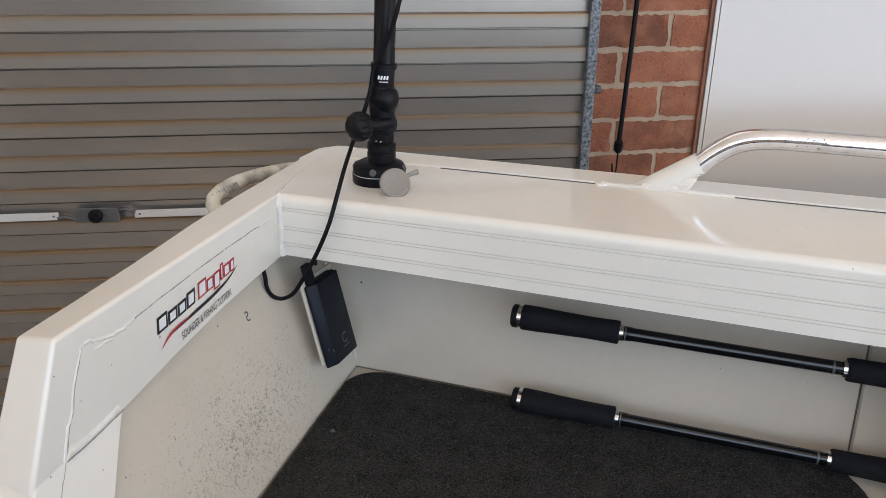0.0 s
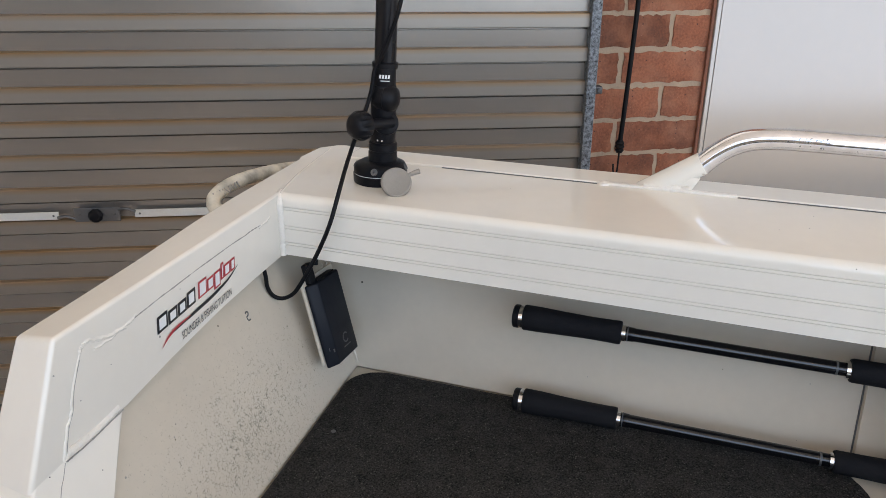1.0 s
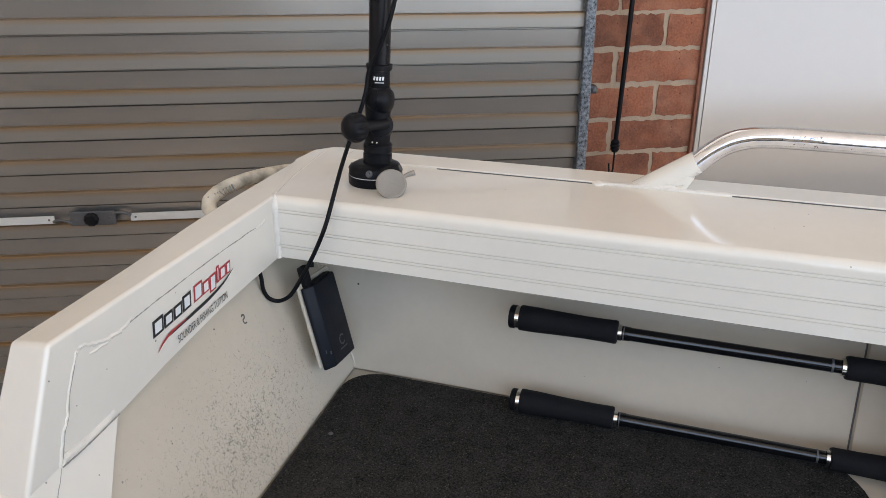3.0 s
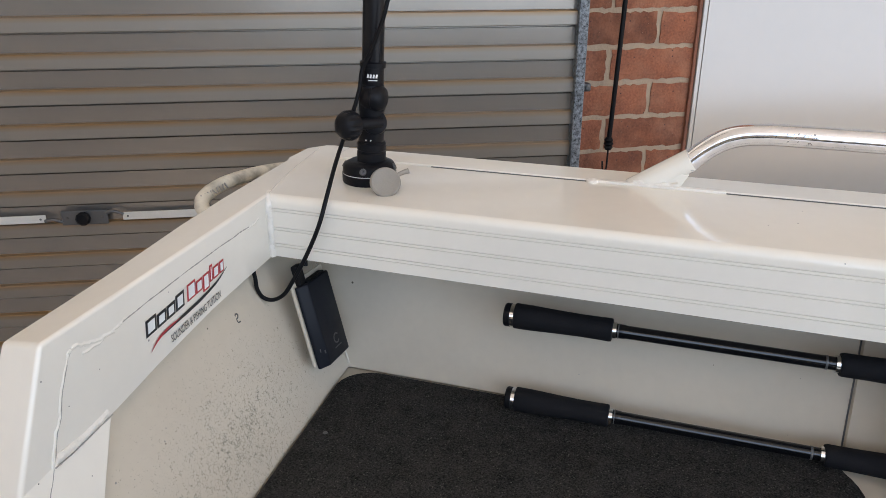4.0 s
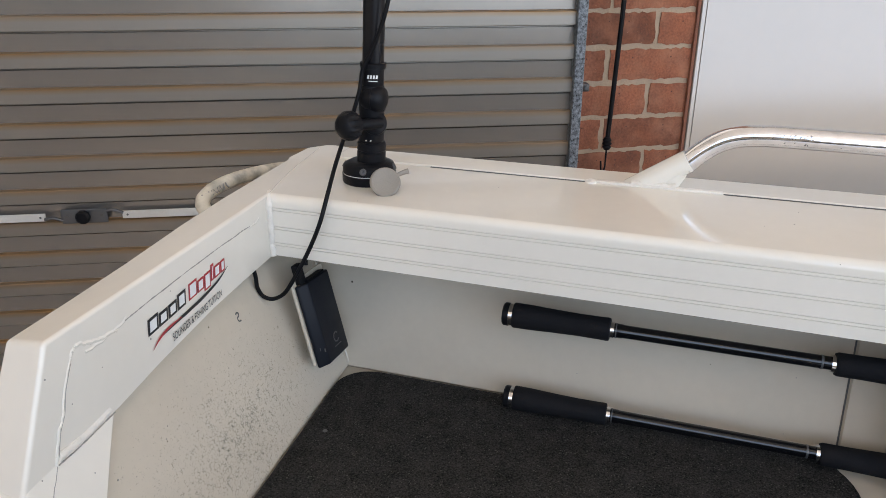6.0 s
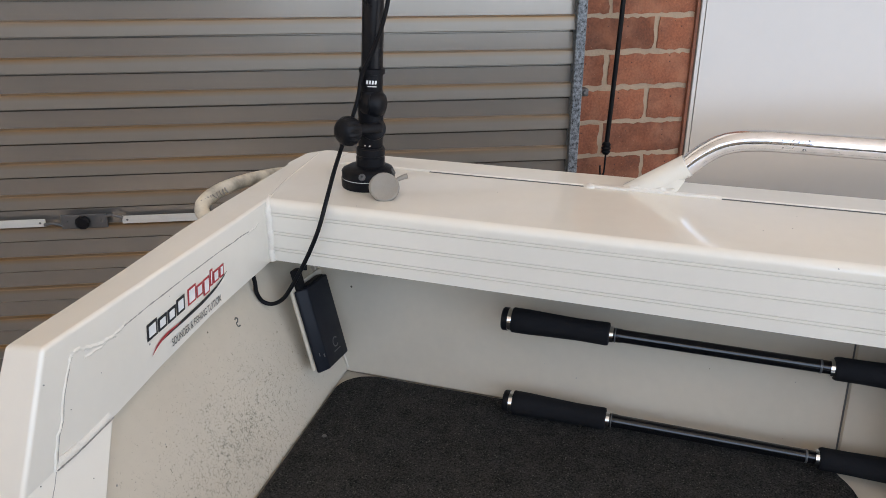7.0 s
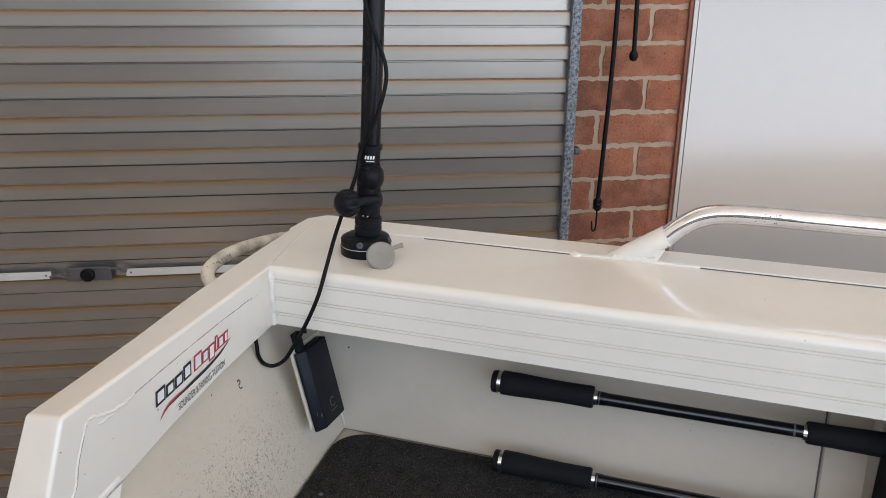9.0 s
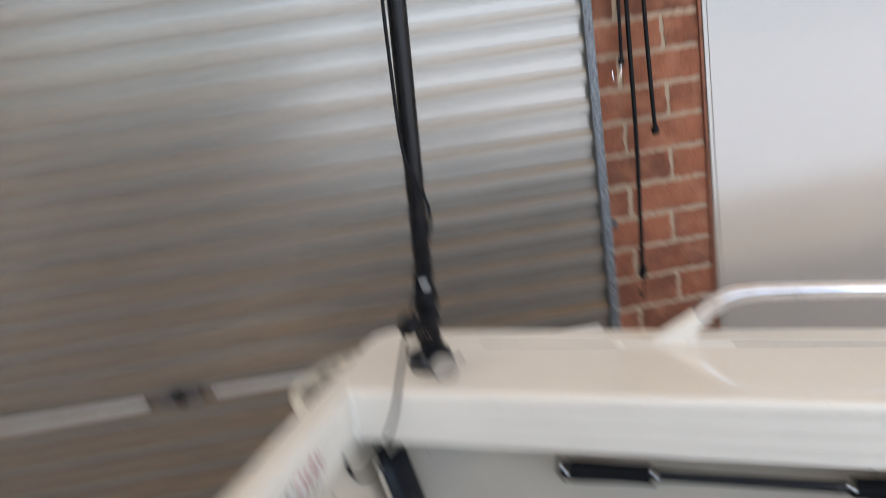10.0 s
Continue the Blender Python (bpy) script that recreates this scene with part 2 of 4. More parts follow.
panel_dimmed.node_tree.nodes["Principled BSDF"].inputs["IOR"].default_value = 1.7
roller_sheet = door_material()
add_specks(white_paint, 40, 0.045, 0.30, (0.16, 0.13, 0.09))
add_specks(hull_shade_paint, 38, 0.06, 0.35, (0.12, 0.10, 0.08))
scuffed = scuffed_material()
add_specks(carpet_mat, 430, 0.42, 0.30, (0.085, 0.080, 0.072))
add_specks(brick_mat, 120, 0.25, 0.25, (0.09, 0.035, 0.025))
add_specks(brick_mat, 230, 0.22, 0.14, (0.33, 0.17, 0.11))
add_specks(panel_dimmed, 9, 0.022, 0.3, (0.25, 0.22, 0.2))


# ---- building helpers ----
# parts with broad flat faces between rounded edges
FLAT_FACED = ("gunwale", "stern_arm", "corner_plate", "arm_leg", "edging", "far_gunwale")


def part(name, bm, mat, parent=None, label="", smooth=False):
    me = bpy.data.meshes.new(name)
    bmesh.ops.recalc_face_normals(bm, faces=bm.faces)
    bm.to_mesh(me)
    bm.free()
    me.materials.append(mat)
    if smooth:
        for p in me.polygons:
            p.use_smooth = True
        me.set_sharp_from_angle(angle=radians(38))
    ob = new(name, me)
    if smooth and name in FLAT_FACED:
        even = ob.modifiers.new("even_normals", "WEIGHTED_NORMAL")
        even.keep_sharp = True
    if parent:
        ob.parent = parent
    if label:
        ob["label"] = label
    return ob


def empty(name, m=None):
    ob = new(name)
    ob.empty_display_size = 0.05
    if m:
        ob.matrix_world = m
    return ob


def box(x0, x1, y0, y1, z0, z1, bevel=0.0, seg=2):
    bm = bmesh.new()
    bmesh.ops.create_cube(bm, size=1)
    for v in bm.verts:
        v.co = ((x0 + x1) / 2 + v.co.x * (x1 - x0), (y0 + y1) / 2 + v.co.y * (y1 - y0), (z0 + z1) / 2 + v.co.z * (z1 - z0))
    if bevel:
        bmesh.ops.bevel(bm, geom=bm.edges, offset=bevel, segments=seg, affect="EDGES", profile=0.5)
    return bm


def shift(bm, m):
    bmesh.ops.transform(bm, matrix=m, verts=bm.verts)
    return bm


def loft(rings, closed=True, caps=True):
    """Skin through rings of equal point counts."""
    bm = bmesh.new()
    vs = [[bm.verts.new(p) for p in r] for r in rings]
    n = len(rings[0])
    for a, b in zip(vs, vs[1:]):
        for i in range(n if closed else n - 1):
            bm.faces.new((a[i], a[(i + 1) % n], b[(i + 1) % n], b[i]))
    if caps and closed:
        bm.faces.new(vs[0])
        bm.faces.new(vs[-1])
    return bm


def lathe(profile, seg=28):
    """Solid of revolution round z from (radius, height) pairs."""
    rings = [[(max(r, 1e-4) * math.cos(2 * math.pi * k / seg), max(r, 1e-4) * math.sin(2 * math.pi * k / seg), z) for k in range(seg)] for r, z in profile]
    return loft(rings)


def smooth_path(points, steps=8):
    pts = [Vector(p) for p in points]
    out = []
    for i in range(len(pts) - 1):
        a, b, c, d = pts[max(i - 1, 0)], pts[i], pts[i + 1], pts[min(i + 2, len(pts) - 1)]
        for k in range(steps):
            t = k / steps
            out.append(0.5 * (2 * b + (c - a) * t + (2 * a - 5 * b + 4 * c - d) * t * t + (3 * b - a - 3 * c + d) * t ** 3))
    return out + [pts[-1]]


def tube(points, radius, seg=10, steps=8, jitter=0.0):
    pts = smooth_path(points, steps) if steps > 1 else [Vector(p) for p in points]
    rings, up = [], None
    for i, p in enumerate(pts):
        d = (pts[min(i + 1, len(pts) - 1)] - pts[max(i - 1, 0)]).normalized()
        if up is None:
            up = d.orthogonal().normalized()
        up = (up - d * up.dot(d)).normalized()
        w = d.cross(up)
        r = radius(i / (len(pts) - 1)) if callable(radius) else radius
        r *= 1 + jitter * random.uniform(-1, 1)
        rings.append([p + r * (math.cos(2 * math.pi * k / seg) * up + math.sin(2 * math.pi * k / seg) * w) for k in range(seg)])
    return loft(rings)


def aim(a, b):
    """A pose at a whose z axis points to b."""
    d = Vector(b) - Vector(a)
    return Matrix.Translation(a) @ d.to_track_quat("Z", "Y").to_matrix().to_4x4()


def prism(outline, z0, z1, bevel=0.0, seg=2):
    bm = loft([[(x, y, z0) for x, y in outline], [(x, y, z1) for x, y in outline]])
    if bevel:
        bmesh.ops.bevel(bm, geom=bm.edges, offset=bevel, segments=seg, affect="EDGES", profile=0.5)
    return bm


def ring_arc(cx, cy, r, a0, a1, n=6):
    return [(cx + r * math.cos(radians(a0 + (a1 - a0) * k / n)), cy + r * math.sin(radians(a0 + (a1 - a0) * k / n))) for k in range(n + 1)]


def structure(name, bm, mat, label, category):
    return tagged(part(name, bm, mat), label, category, kind="structure")


# ---- garage: floor, walls, ceiling, driveway ----
LEFT, RIGHT, BACK, TOP = -3.4, 7.4, 2.0, 3.9
structure("floor", box(LEFT, RIGHT, FRONT, BACK + 0.25, -0.12, 0.0), concrete, "grey concrete garage floor under the boat", "floor")
structure("ground", box(-60, 60, -120, FRONT, -0.14, -0.02), paving, "pale concrete driveway outside the garage", "ground")
structure("ceiling", box(LEFT, RIGHT, FRONT, BACK + 0.25, TOP, TOP + 0.1), plaster, "plain pale plaster garage ceiling", "ceiling")
structure("wall_left", box(LEFT - 0.15, LEFT, FRONT, BACK + 0.25, 0, TOP), plaster, "plain painted plaster side wall", "wall")
structure("wall_right", box(RIGHT, RIGHT + 0.15, FRONT, BACK + 0.25, 0, TOP), plaster, "plain painted plaster side wall", "wall")
# added low wall, out of view: darkens what the door's left side reflects
structure("added_dark_wall", box(LEFT, OPEN_L, FRONT - 0.2, FRONT, 0, ADDED_WALL_H), concrete, "unseen low wall added to darken the roller door's reflection", "wall")
structure("wall_front_right", box(OPEN_R, RIGHT, FRONT - 0.2, FRONT, 0, TOP), plaster, "plain painted wall beside the open front", "wall")
structure("wall_front_lintel", box(LEFT, OPEN_R, FRONT - 0.2, FRONT, OPEN_H, TOP), plaster, "plain painted wall above the open front", "wall")
structure("wall_back_lintel", box(LEFT, 0.30, BACK + 0.02, BACK + 0.24, 2.3, TOP), plaster, "plain wall above the roller door", "wall")
structure("wall_back_right", box(0.66, RIGHT, BACK + 0.012, BACK + 0.24, 0, TOP), plaster, "plain wall behind the white sheet", "wall")

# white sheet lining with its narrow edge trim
panel = structure("wall_panel", box(0.6411, RIGHT, 1.988, 2.010, 0, TOP, 0.001), panel_dimmed, "smooth white wall sheet with faint marks", "wall panel")
part("jamb_strip", box(0.6195, 0.6280, 1.9925, 2.0042, 0, TOP, 0.001), jamb_brown, panel, "narrow red-brown return of the pier")
part("edge_trim", box(0.6284, 0.6410, 1.9885, 2.012, 0, TOP, 0.002), panel_dimmed, panel, "narrow white edge trim")

# ---- roller door ----
PITCH, RIB, DOOR_Y, RUST_Z = 0.0776, 0.035, 1.962, 1.3930
DOOR_L, DOOR_R = -3.38, 0.303
door = tagged(empty("roller_door", pose(0.303, DOOR_Y, 0, 0, 0, -2.6) @ pose(-0.303, 0, 0)), "closed grey corrugated roller door with rusty rib edges", "roller door", kind="structure")


def slat_mesh():
    """One rib and the flat below it; z=0 is the rib's upper edge."""
    prof = [(0.0, 0.0008), (-0.0008, 0.0), (-0.0098, -0.0018), (-0.0112, -0.0034), (-0.0118, -0.0325), (-0.0108, -0.0340), (0.0110, -0.0345), (0.0110, -0.0385),
            (0.0, -0.0392), (0.0, PITCH * -1 + 0.0008)]
    n = 24
    rings = [[(DOOR_L + (DOOR_R - DOOR_L) * k / n, y, z) for y, z in prof] for k in range(n + 1)]
    return loft(rings, closed=False)


slat = part("slat", slat_mesh(), roller_sheet, door)
k0 = -int(RUST_Z / PITCH)
slat.location = (0, 0, RUST_Z + k0 * PITCH)
for k in range(k0 + 1, 13):
    s = new("slat", slat.data)
    s.parent = door
    s.location = (0, 0, RUST_Z + k * PITCH)
part("guide_channel", box(0.301, 0.3235, -0.022, 0.036, 0, 2.3, 0.003), galv, door, "mottled galvanised steel guide channel")
part("guide_lip", box(0.2985, 0.3015, -0.026, 0.004, 0, 2.3, 0.001), galv, door)
part("fixing_lug", box(0.3225, 0.349, 0.006, 0.036, 1.200, 1.219, 0.004), steel_grey, door)
part("bolt", shift(lathe([(0, 0), (0.007, 0), (0.007, 0.005), (0.004, 0.007), (0, 0.007)], 8), aim((0.339, 0.008, 1.2095), (0.339, -1, 1.2095))), steel_grey, door)
bar_z = 0.941
for x0, x1 in ((-3.2, -0.950), (-0.778, 0.27)):
    bar = part("lock_bar", box(x0, x1, -0.0185, -0.0150, bar_z - 0.0105, bar_z + 0.0085, 0.001), bar_white, door, "pale steel lock bar")
    xe = x1 - 0.012 if x1 < -0.5 else x0 + 0.012
    part("rivet", shift(lathe([(0, 0), (0.0028, 0), (0.002, 0.0015), (0, 0.0018)], 10), aim((xe, -0.0183, bar_z - 0.001), (xe, -1, bar_z - 0.001))), groove_dark, bar)
plate = part("lock_plate", box(-0.915, -0.811, -0.0205, -0.0150, bar_z - 0.018, bar_z + 0.017, 0.002), steel_grey, door, "dull zinc lock plate")
for x in (-0.902, -0.824):
    part("screw", shift(lathe([(0, 0), (0.004, 0), (0.003, 0.002), (0, 0.0025)], 10), aim((x, -0.0200, bar_z), (x, -1, bar_z))), groove_dark, plate)
part("lock_knob", shift(lathe([(0, 0), (0.013, 0), (0.0165, 0.004), (0.0165, 0.012), (0.012, 0.016), (0, 0.017)], 10), aim((-0.864, -0.0203, bar_z), (-0.864, -1, bar_z))), black_plastic, plate, "black lock knob")
for a, b in (((-0.953, bar_z - 0.006), (-0.912, bar_z - 0.010)), ((-0.814, bar_z + 0.010), (-0.775, bar_z + 0.004))):
    part("lock_link", tube([(a[0], -0.018, a[1]), ((a[0] + b[0]) / 2, -0.021, (a[1] + b[1]) / 2 + 0.006), (b[0], -0.019, b[1])], 0.004, 8), steel_grey, plate)

# ---- boat ----
BOAT = Matrix.Translation((-0.373, 1.034, 0)) @ pose(0, 0, 0, 0, 0, -27.9)
G = 1.282
boat = tagged(empty("boat", BOAT), "white painted aluminium boat with wide gunwale and carpeted deck", "boat")


def gunwale_profile():
    """Cross-section (v, z): ribbed inner face, rounded lip, flat top, outer face."""
    p = [(0.004, 1.2072), (0.0, 1.2095)]
    for z in (1.2238, 1.2436, 1.2660):
        for dz in (-0.0017, 0.0017):
            c = z + dz
            p += [(0.0, c - 0.0006), (0.0014, c - 0.0004), (0.0014, c + 0.0004), (0.0, c + 0.0006)]
    p += [(0.0, 1.2715)] + [(0.009 - 0.009 * math.cos(radians(a)), G - 0.009 + 0.009 * math.sin(radians(a))) for a in (10, 25, 40, 55, 70, 85, 90)]
    p += [(0.155, G), (0.206, G), (0.2105, G - 0.002), (0.2125, G - 0.007), (0.2125, 1.2072)]
    return p


us = [0.0, 0.3, 0.6, 1.0, 1.3, 1.6]
part("gunwale", loft([[(u, v, z - 0.105 * u * max(0.0, G - 0.004 - z) if v < 0.02 else z) for v, z in gunwale_profile()] for u in us]), white_paint, boat, "glossy white gunwale with fine ribbed inner face", smooth=True)

# raised outer edging in two lengths, with the open joint beside it
part("edging", box(0.004, 1.6, 0.1630, 0.2110, G - 0.004, G + 0.0022, 0.002, 3), white_paint, boat, smooth=True)
for u0, u1 in ((0.138, 0.333), (0.486, 1.6)):
    part("joint", box(u0, u1, 0.1606, 0.1632, G - 0.001, G + 0.0007), groove_dark, boat)
part("weld_blob", shift(lathe([(0, -0.002), (0.008, -0.001), (0.007, 0.002), (0.003, 0.0035), (0, 0.004)], 14), pose(0.338, 0.163, G)), weld_paint, boat, smooth=True)

# corner and arm across the stern: top surface, inner face, outer face
bmA = bmesh.new()
rows = []
# (v of the inner top edge, v of the outer edge, drop of the outer edge, bottom height, lean of the end)
for v, uo, vo, drop, zb, lag in ((0.0, -0.052, 0.150, 0.0, 1.2085, 0), (-0.07, -0.046, -0.02, 0.002, 1.2068, 0), (-0.13, -0.042, -0.10, 0.004, 1.2045, 0), (-0.22, -0.032, -0.20, 0.006, 1.1962, 0), (-0.2835, -0.026, -0.275, 0.007, 1.1880, 0), (-0.344, -0.022, -0.339, 0.008, 1.1800, 0.0470)):
    u = -0.0605 * v
    rows.append([bmA.verts.new(p) for p in ((u + 0.032 * lag, v - lag, zb), (u, v, G), (uo, vo, G - drop), (uo - 0.004, vo - lag, zb))])
for a, b in zip(rows, rows[1:]):
    for i in range(4):
        bmA.faces.new((a[i], a[(i + 1) % 4], b[(i + 1) % 4], b[i]))
bmA.faces.new(rows[0])
bmA.faces.new(rows[-1])
bmesh.ops.recalc_face_normals(bmA, faces=bmA.faces)
tops = {v for r in rows for v in r[1:3]}
soft_edges = [e for e in bmA.edges if (e.verts[0] in tops and e.verts[1] in tops and abs(e.verts[0].co.y - e.verts[1].co.y) > 0.03) or (all(v in rows[-1] for v in e.verts))]
soft_edges = [e for e in soft_edges if not (e.verts[0] in rows[0] and e.verts[1] in rows[0]) and not all(v in (rows[-1][0], rows[-1][3]) for v in e.verts)]
bmesh.ops.bevel(bmA, geom=soft_edges, offset=0.0040, segments=4, affect="EDGES", profile=0.5)
part("stern_arm", bmA, white_paint, boat, "glossy white box-section coaming arm", smooth=True)
part("corner_plate", prism([(-0.010, 0.004), (0.012, 0.010), (0.012, 0.2123), (0.0, 0.2175), (-0.022, 0.2255), (-0.036, 0.2225), (-0.055, 0.200), (-0.056, 0.150)], 1.2072, G - 0.0001, 0.004, 3), white_paint, boat, smooth=True)

# leg under the arm's end
legs = []
for z in (1.1980, 1.139, 1.08, 1.024):
    drop = 1.1880 - z
    u, vi = 0.0180 + 0.40 * drop, -0.2880 - 0.93 * drop
    legs.append([(u, vi, z), (u + 0.002, vi - 0.0945, z), (u - 0.044, vi - 0.0895, z), (u - 0.046, vi, z)])
leg = loft(legs)
bmesh.ops.bevel(leg, geom=[e for e in leg.edges if abs(e.verts[0].co.z - e.verts[1].co.z) > 0.025], offset=0.0038, segments=3, affect="EDGES", profile=0.5)
part("arm_leg", leg, white_paint, boat, smooth=True)


def on_arm(v, z, out=0.0):
    """A place on the arm's inner face."""
    return (-0.0605 * v + out, v, z)


def bead(points, r, wild=0.2):
    rnd = random.Random(len(points) * 31 + int(r * 1e5))
    dense = smooth_path([(v, z, 0) for v, z in points], 6)
    return tube([on_arm(p.x + rnd.uniform(-0.3, 0.3) * r, p.y + rnd.uniform(-0.35, 0.35) * r, -r * 0.72) for p in dense], r, 8, 3, wild * 0.5)


# weld beads and the sealed seam on the arm
part("weld_bead", bead([(-0.322, 1.2590), (-0.317, 1.2640), (-0.309, 1.2620), (-0.290, 1.2560), (-0.270, 1.2530)], 0.0026), white_paint, boat, smooth=True)
part("weld_bead", bead([(-0.308, 1.2540), (-0.290, 1.2530), (-0.270, 1.2545), (-0.256, 1.2580)], 0.0021), white_paint, boat, smooth=True)
part("seam_line", bead([(-0.258, 1.2560), (-0.20, 1.2590), (-0.12, 1.2610), (-0.06, 1.2610), (-0.044, 1.2605)], 0.0009, 0.4), seam_grey, boat)
part("weld_bead", bead([(-0.047, 1.2590), (-0.035, 1.2600), (-0.022, 1.2620)], 0.0020), white_paint, boat, smooth=True)
part("weld_bead", bead([(-0.3220, 1.2580), (-0.3252, 1.2535), (-0.3354, 1.2350), (-0.3409, 1.2185), (-0.3478, 1.2080), (-0.3538, 1.1918), (-0.3563, 1.1844)], 0.0015, 0.1), white_paint, boat, smooth=True)
part("seam_line", tube([on_arm(v + 0.0012, z, 0.0001) for v, z in [(-0.3252, 1.2535), (-0.3354, 1.2350), (-0.3409, 1.2185), (-0.3478, 1.2080), (-0.3538, 1.1918), (-0.3563, 1.1844)]], 0.0003, 6, 6), seam_grey, boat)


def broad_weld(upper, lower, rise):
    """A wide flattened weld between two lines on the arm's face."""
    rnd = random.Random(12)
    up, lo = smooth_path([(v, z, 0) for v, z in upper], 5), smooth_path([(v, z, 0) for v, z in lower], 5)
    rings = []
    for p, q in zip(up, lo):
        ring = []
        for k, h in enumerate((-0.3, 0.45, 0.85, 1.0, 0.8, -0.3)):
            w = min(1, k / 5 + rnd.uniform(-0.03, 0.03))
            v, z = p.x + (q.x - p.x) * w, p.y + (q.y - p.y) * w
            ring.append(on_arm(v, z, h * rise * rnd.uniform(0.85, 1.15) + 0.014 * max(0, -0.30 - v)))
        rings.append(ring + [(c[0] - 0.004, c[1], c[2]) for c in (ring[-1], ring[0])])
    return loft(rings)


part("weld_bead", broad_weld([(-0.3517, 1.1929), (-0.3374, 1.1919), (-0.3214, 1.1918), (-0.3042, 1.1936), (-0.2946, 1.1955)], [(-0.3562, 1.1848), (-0.3467, 1.1845), (-0.3297, 1.1848), (-0.3095, 1.1858), (-0.2895, 1.1872)], 0.0016), weld_paint, boat, smooth=True)
part("seam_line", tube([on_arm(v, z, 0.0005 + 0.014 * max(0, -0.30 - v)) for v, z in [(-0.3562, 1.1848), (-0.3467, 1.1845), (-0.3297, 1.1848), (-0.3095, 1.1858), (-0.2895, 1.1872)]], 0.0007, 6, 6, 0.3), seam_grey, boat)
part("seam_line", tube([(0.0211, -0.3561, 1.1836), (0.0242, -0.3628, 1.1759), (0.0284, -0.3724, 1.1654), (0.0440, -0.4030, 1.118)], 0.0003, 6, 6), seam_grey, boat)
rnd = random.Random(3)
column = [(0.0008 + rnd.uniform(-0.0006, 0.0006), 0.0002 + rnd.uniform(-0.0006, 0.0006), 1.2085 + 0.0048 * k) for k in range(14)] + [(-0.001, 0.004, 1.2780), (-0.006, 0.016, 1.2788)]
part("weld_bead", tube(column, 0.0042, 10, 3, 0.05), weld_paint, boat, smooth=True)
part("weld_bead", tube([(0.0, 0.006, G - 0.0008), (-0.018, 0.08, G - 0.0008), (-0.036, 0.20, G - 0.0012)], 0.0014, 8, 14, 0.12), white_paint, boat, smooth=True)

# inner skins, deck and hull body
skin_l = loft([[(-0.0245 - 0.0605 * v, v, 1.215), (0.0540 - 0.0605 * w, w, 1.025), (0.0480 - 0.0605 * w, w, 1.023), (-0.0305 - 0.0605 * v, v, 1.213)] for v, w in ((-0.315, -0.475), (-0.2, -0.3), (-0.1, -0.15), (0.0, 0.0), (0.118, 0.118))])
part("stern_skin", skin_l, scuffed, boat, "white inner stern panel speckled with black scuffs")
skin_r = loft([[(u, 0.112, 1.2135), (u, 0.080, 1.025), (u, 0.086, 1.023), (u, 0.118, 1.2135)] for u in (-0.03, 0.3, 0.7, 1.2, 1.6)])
part("side_skin", skin_r, hull_shade_paint, boat, "white painted inner side panel")
part("side_rib", loft([[(u, v, z) for u, v in ((0.637, 0.112 - o), (0.639, 0.108 - o), (0.681, 0.104 - o), (0.693, 0.112 - o))] for z, o in ((1.2135, 0.0), (1.025, 0.032))]), hull_shade_paint, boat, "raised vertical rib")
part("seam_line", tube([(0.6362, 0.1112, 1.2120), (0.6362, 0.0952, 1.1180), (0.6362, 0.0797, 1.0270)], 0.0009, 6, 6), groove_dark, boat)
part("corner_seam", tube([(-0.016, 0.1075, 1.20), (0.022, 0.0925, 1.10), (0.050, 0.0815, 1.03)], 0.0014, 6, 12, 0.3), hull_shade_paint, boat)
part("deck", box(0.046, 1.6, -1.25, 0.084, 1.002, 1.0225, 0.002), hull_shade_paint, boat, "white deck plate")
part("hull_body", loft([[(-0.03, -1.25, 1.001), (1.6, -1.25, 1.001), (1.6, 0.2, 1.001), (-0.03, 0.2, 1.001)], [(0.12, -1.1, 0.0), (1.5, -1.1, 0.0), (1.5, 0.0, 0.0), (0.12, 0.0, 0.0)]]), white_paint, boat)
part("far_gunwale", box(0.30, 1.6, -1.46, -1.25, 1.207, G, 0.008, 3), white_paint, boat)
part("far_side", box(0.30, 1.6, -1.40, -1.36, 0.99, 1.2068), white_paint, boat)
part("outer_side", box(-0.02, 1.6, 0.2015, 0.2060, 0.99, 1.2070), white_paint, boat)
part("outer_stern", box(-0.036, -0.032, -0.33, 0.19, 0.99, 1.178), white_paint, boat)

# hand rail
rail_path = smooth_path([(0.440, 0.177, 1.3105), (0.456, 0.178, 1.3265), (0.474, 0.1785, 1.3395), (0.492, 0.179, 1.3465), (0.515, 0.179, 1.3497), (0.56, 0.179, 1.3505), (0.8, 0.179, 1.349), (1.1, 0.179, 1.348), (1.36, 0.179, 1.347), (1.43, 0.18, 1.333), (1.47, 0.18, 1.286)], 10)
part("hand_rail", tube([p - Vector((0, 0, 0.0022)) for p in rail_path], 0.0119, 24, 1), alloy, boat, "polished bare alloy hand rail", smooth=True)
part("rail_foot", tube([(0.372, 0.1745, G - 0.0165), (0.396, 0.1753, 1.2817), (0.420, 0.1765, 1.2977), (0.4445, 0.1775, 1.3138)], lambda t: 0.0132 + 0.0012 * (1 - t) ** 2, 24, 8), white_paint, boat, "white painted rail foot", smooth=True)
part("foot_web", loft([[(u, v, z) for u, z in ((0.384, G - 0.002), (0.4340, G - 0.002), (0.4395, 1.2900), (0.4440, 1.2985), (0.4300, 1.3000), (0.400, 1.2850))] for v in (0.1660, 0.1690, 0.1860, 0.1890)]), white_paint, boat, smooth=True)
part("weld_strip", box(0.339, 0.4855, 0.1602, 0.1668, G - 0.001, G + 0.0030, 0.0014, 3), weld_paint, boat, smooth=True)
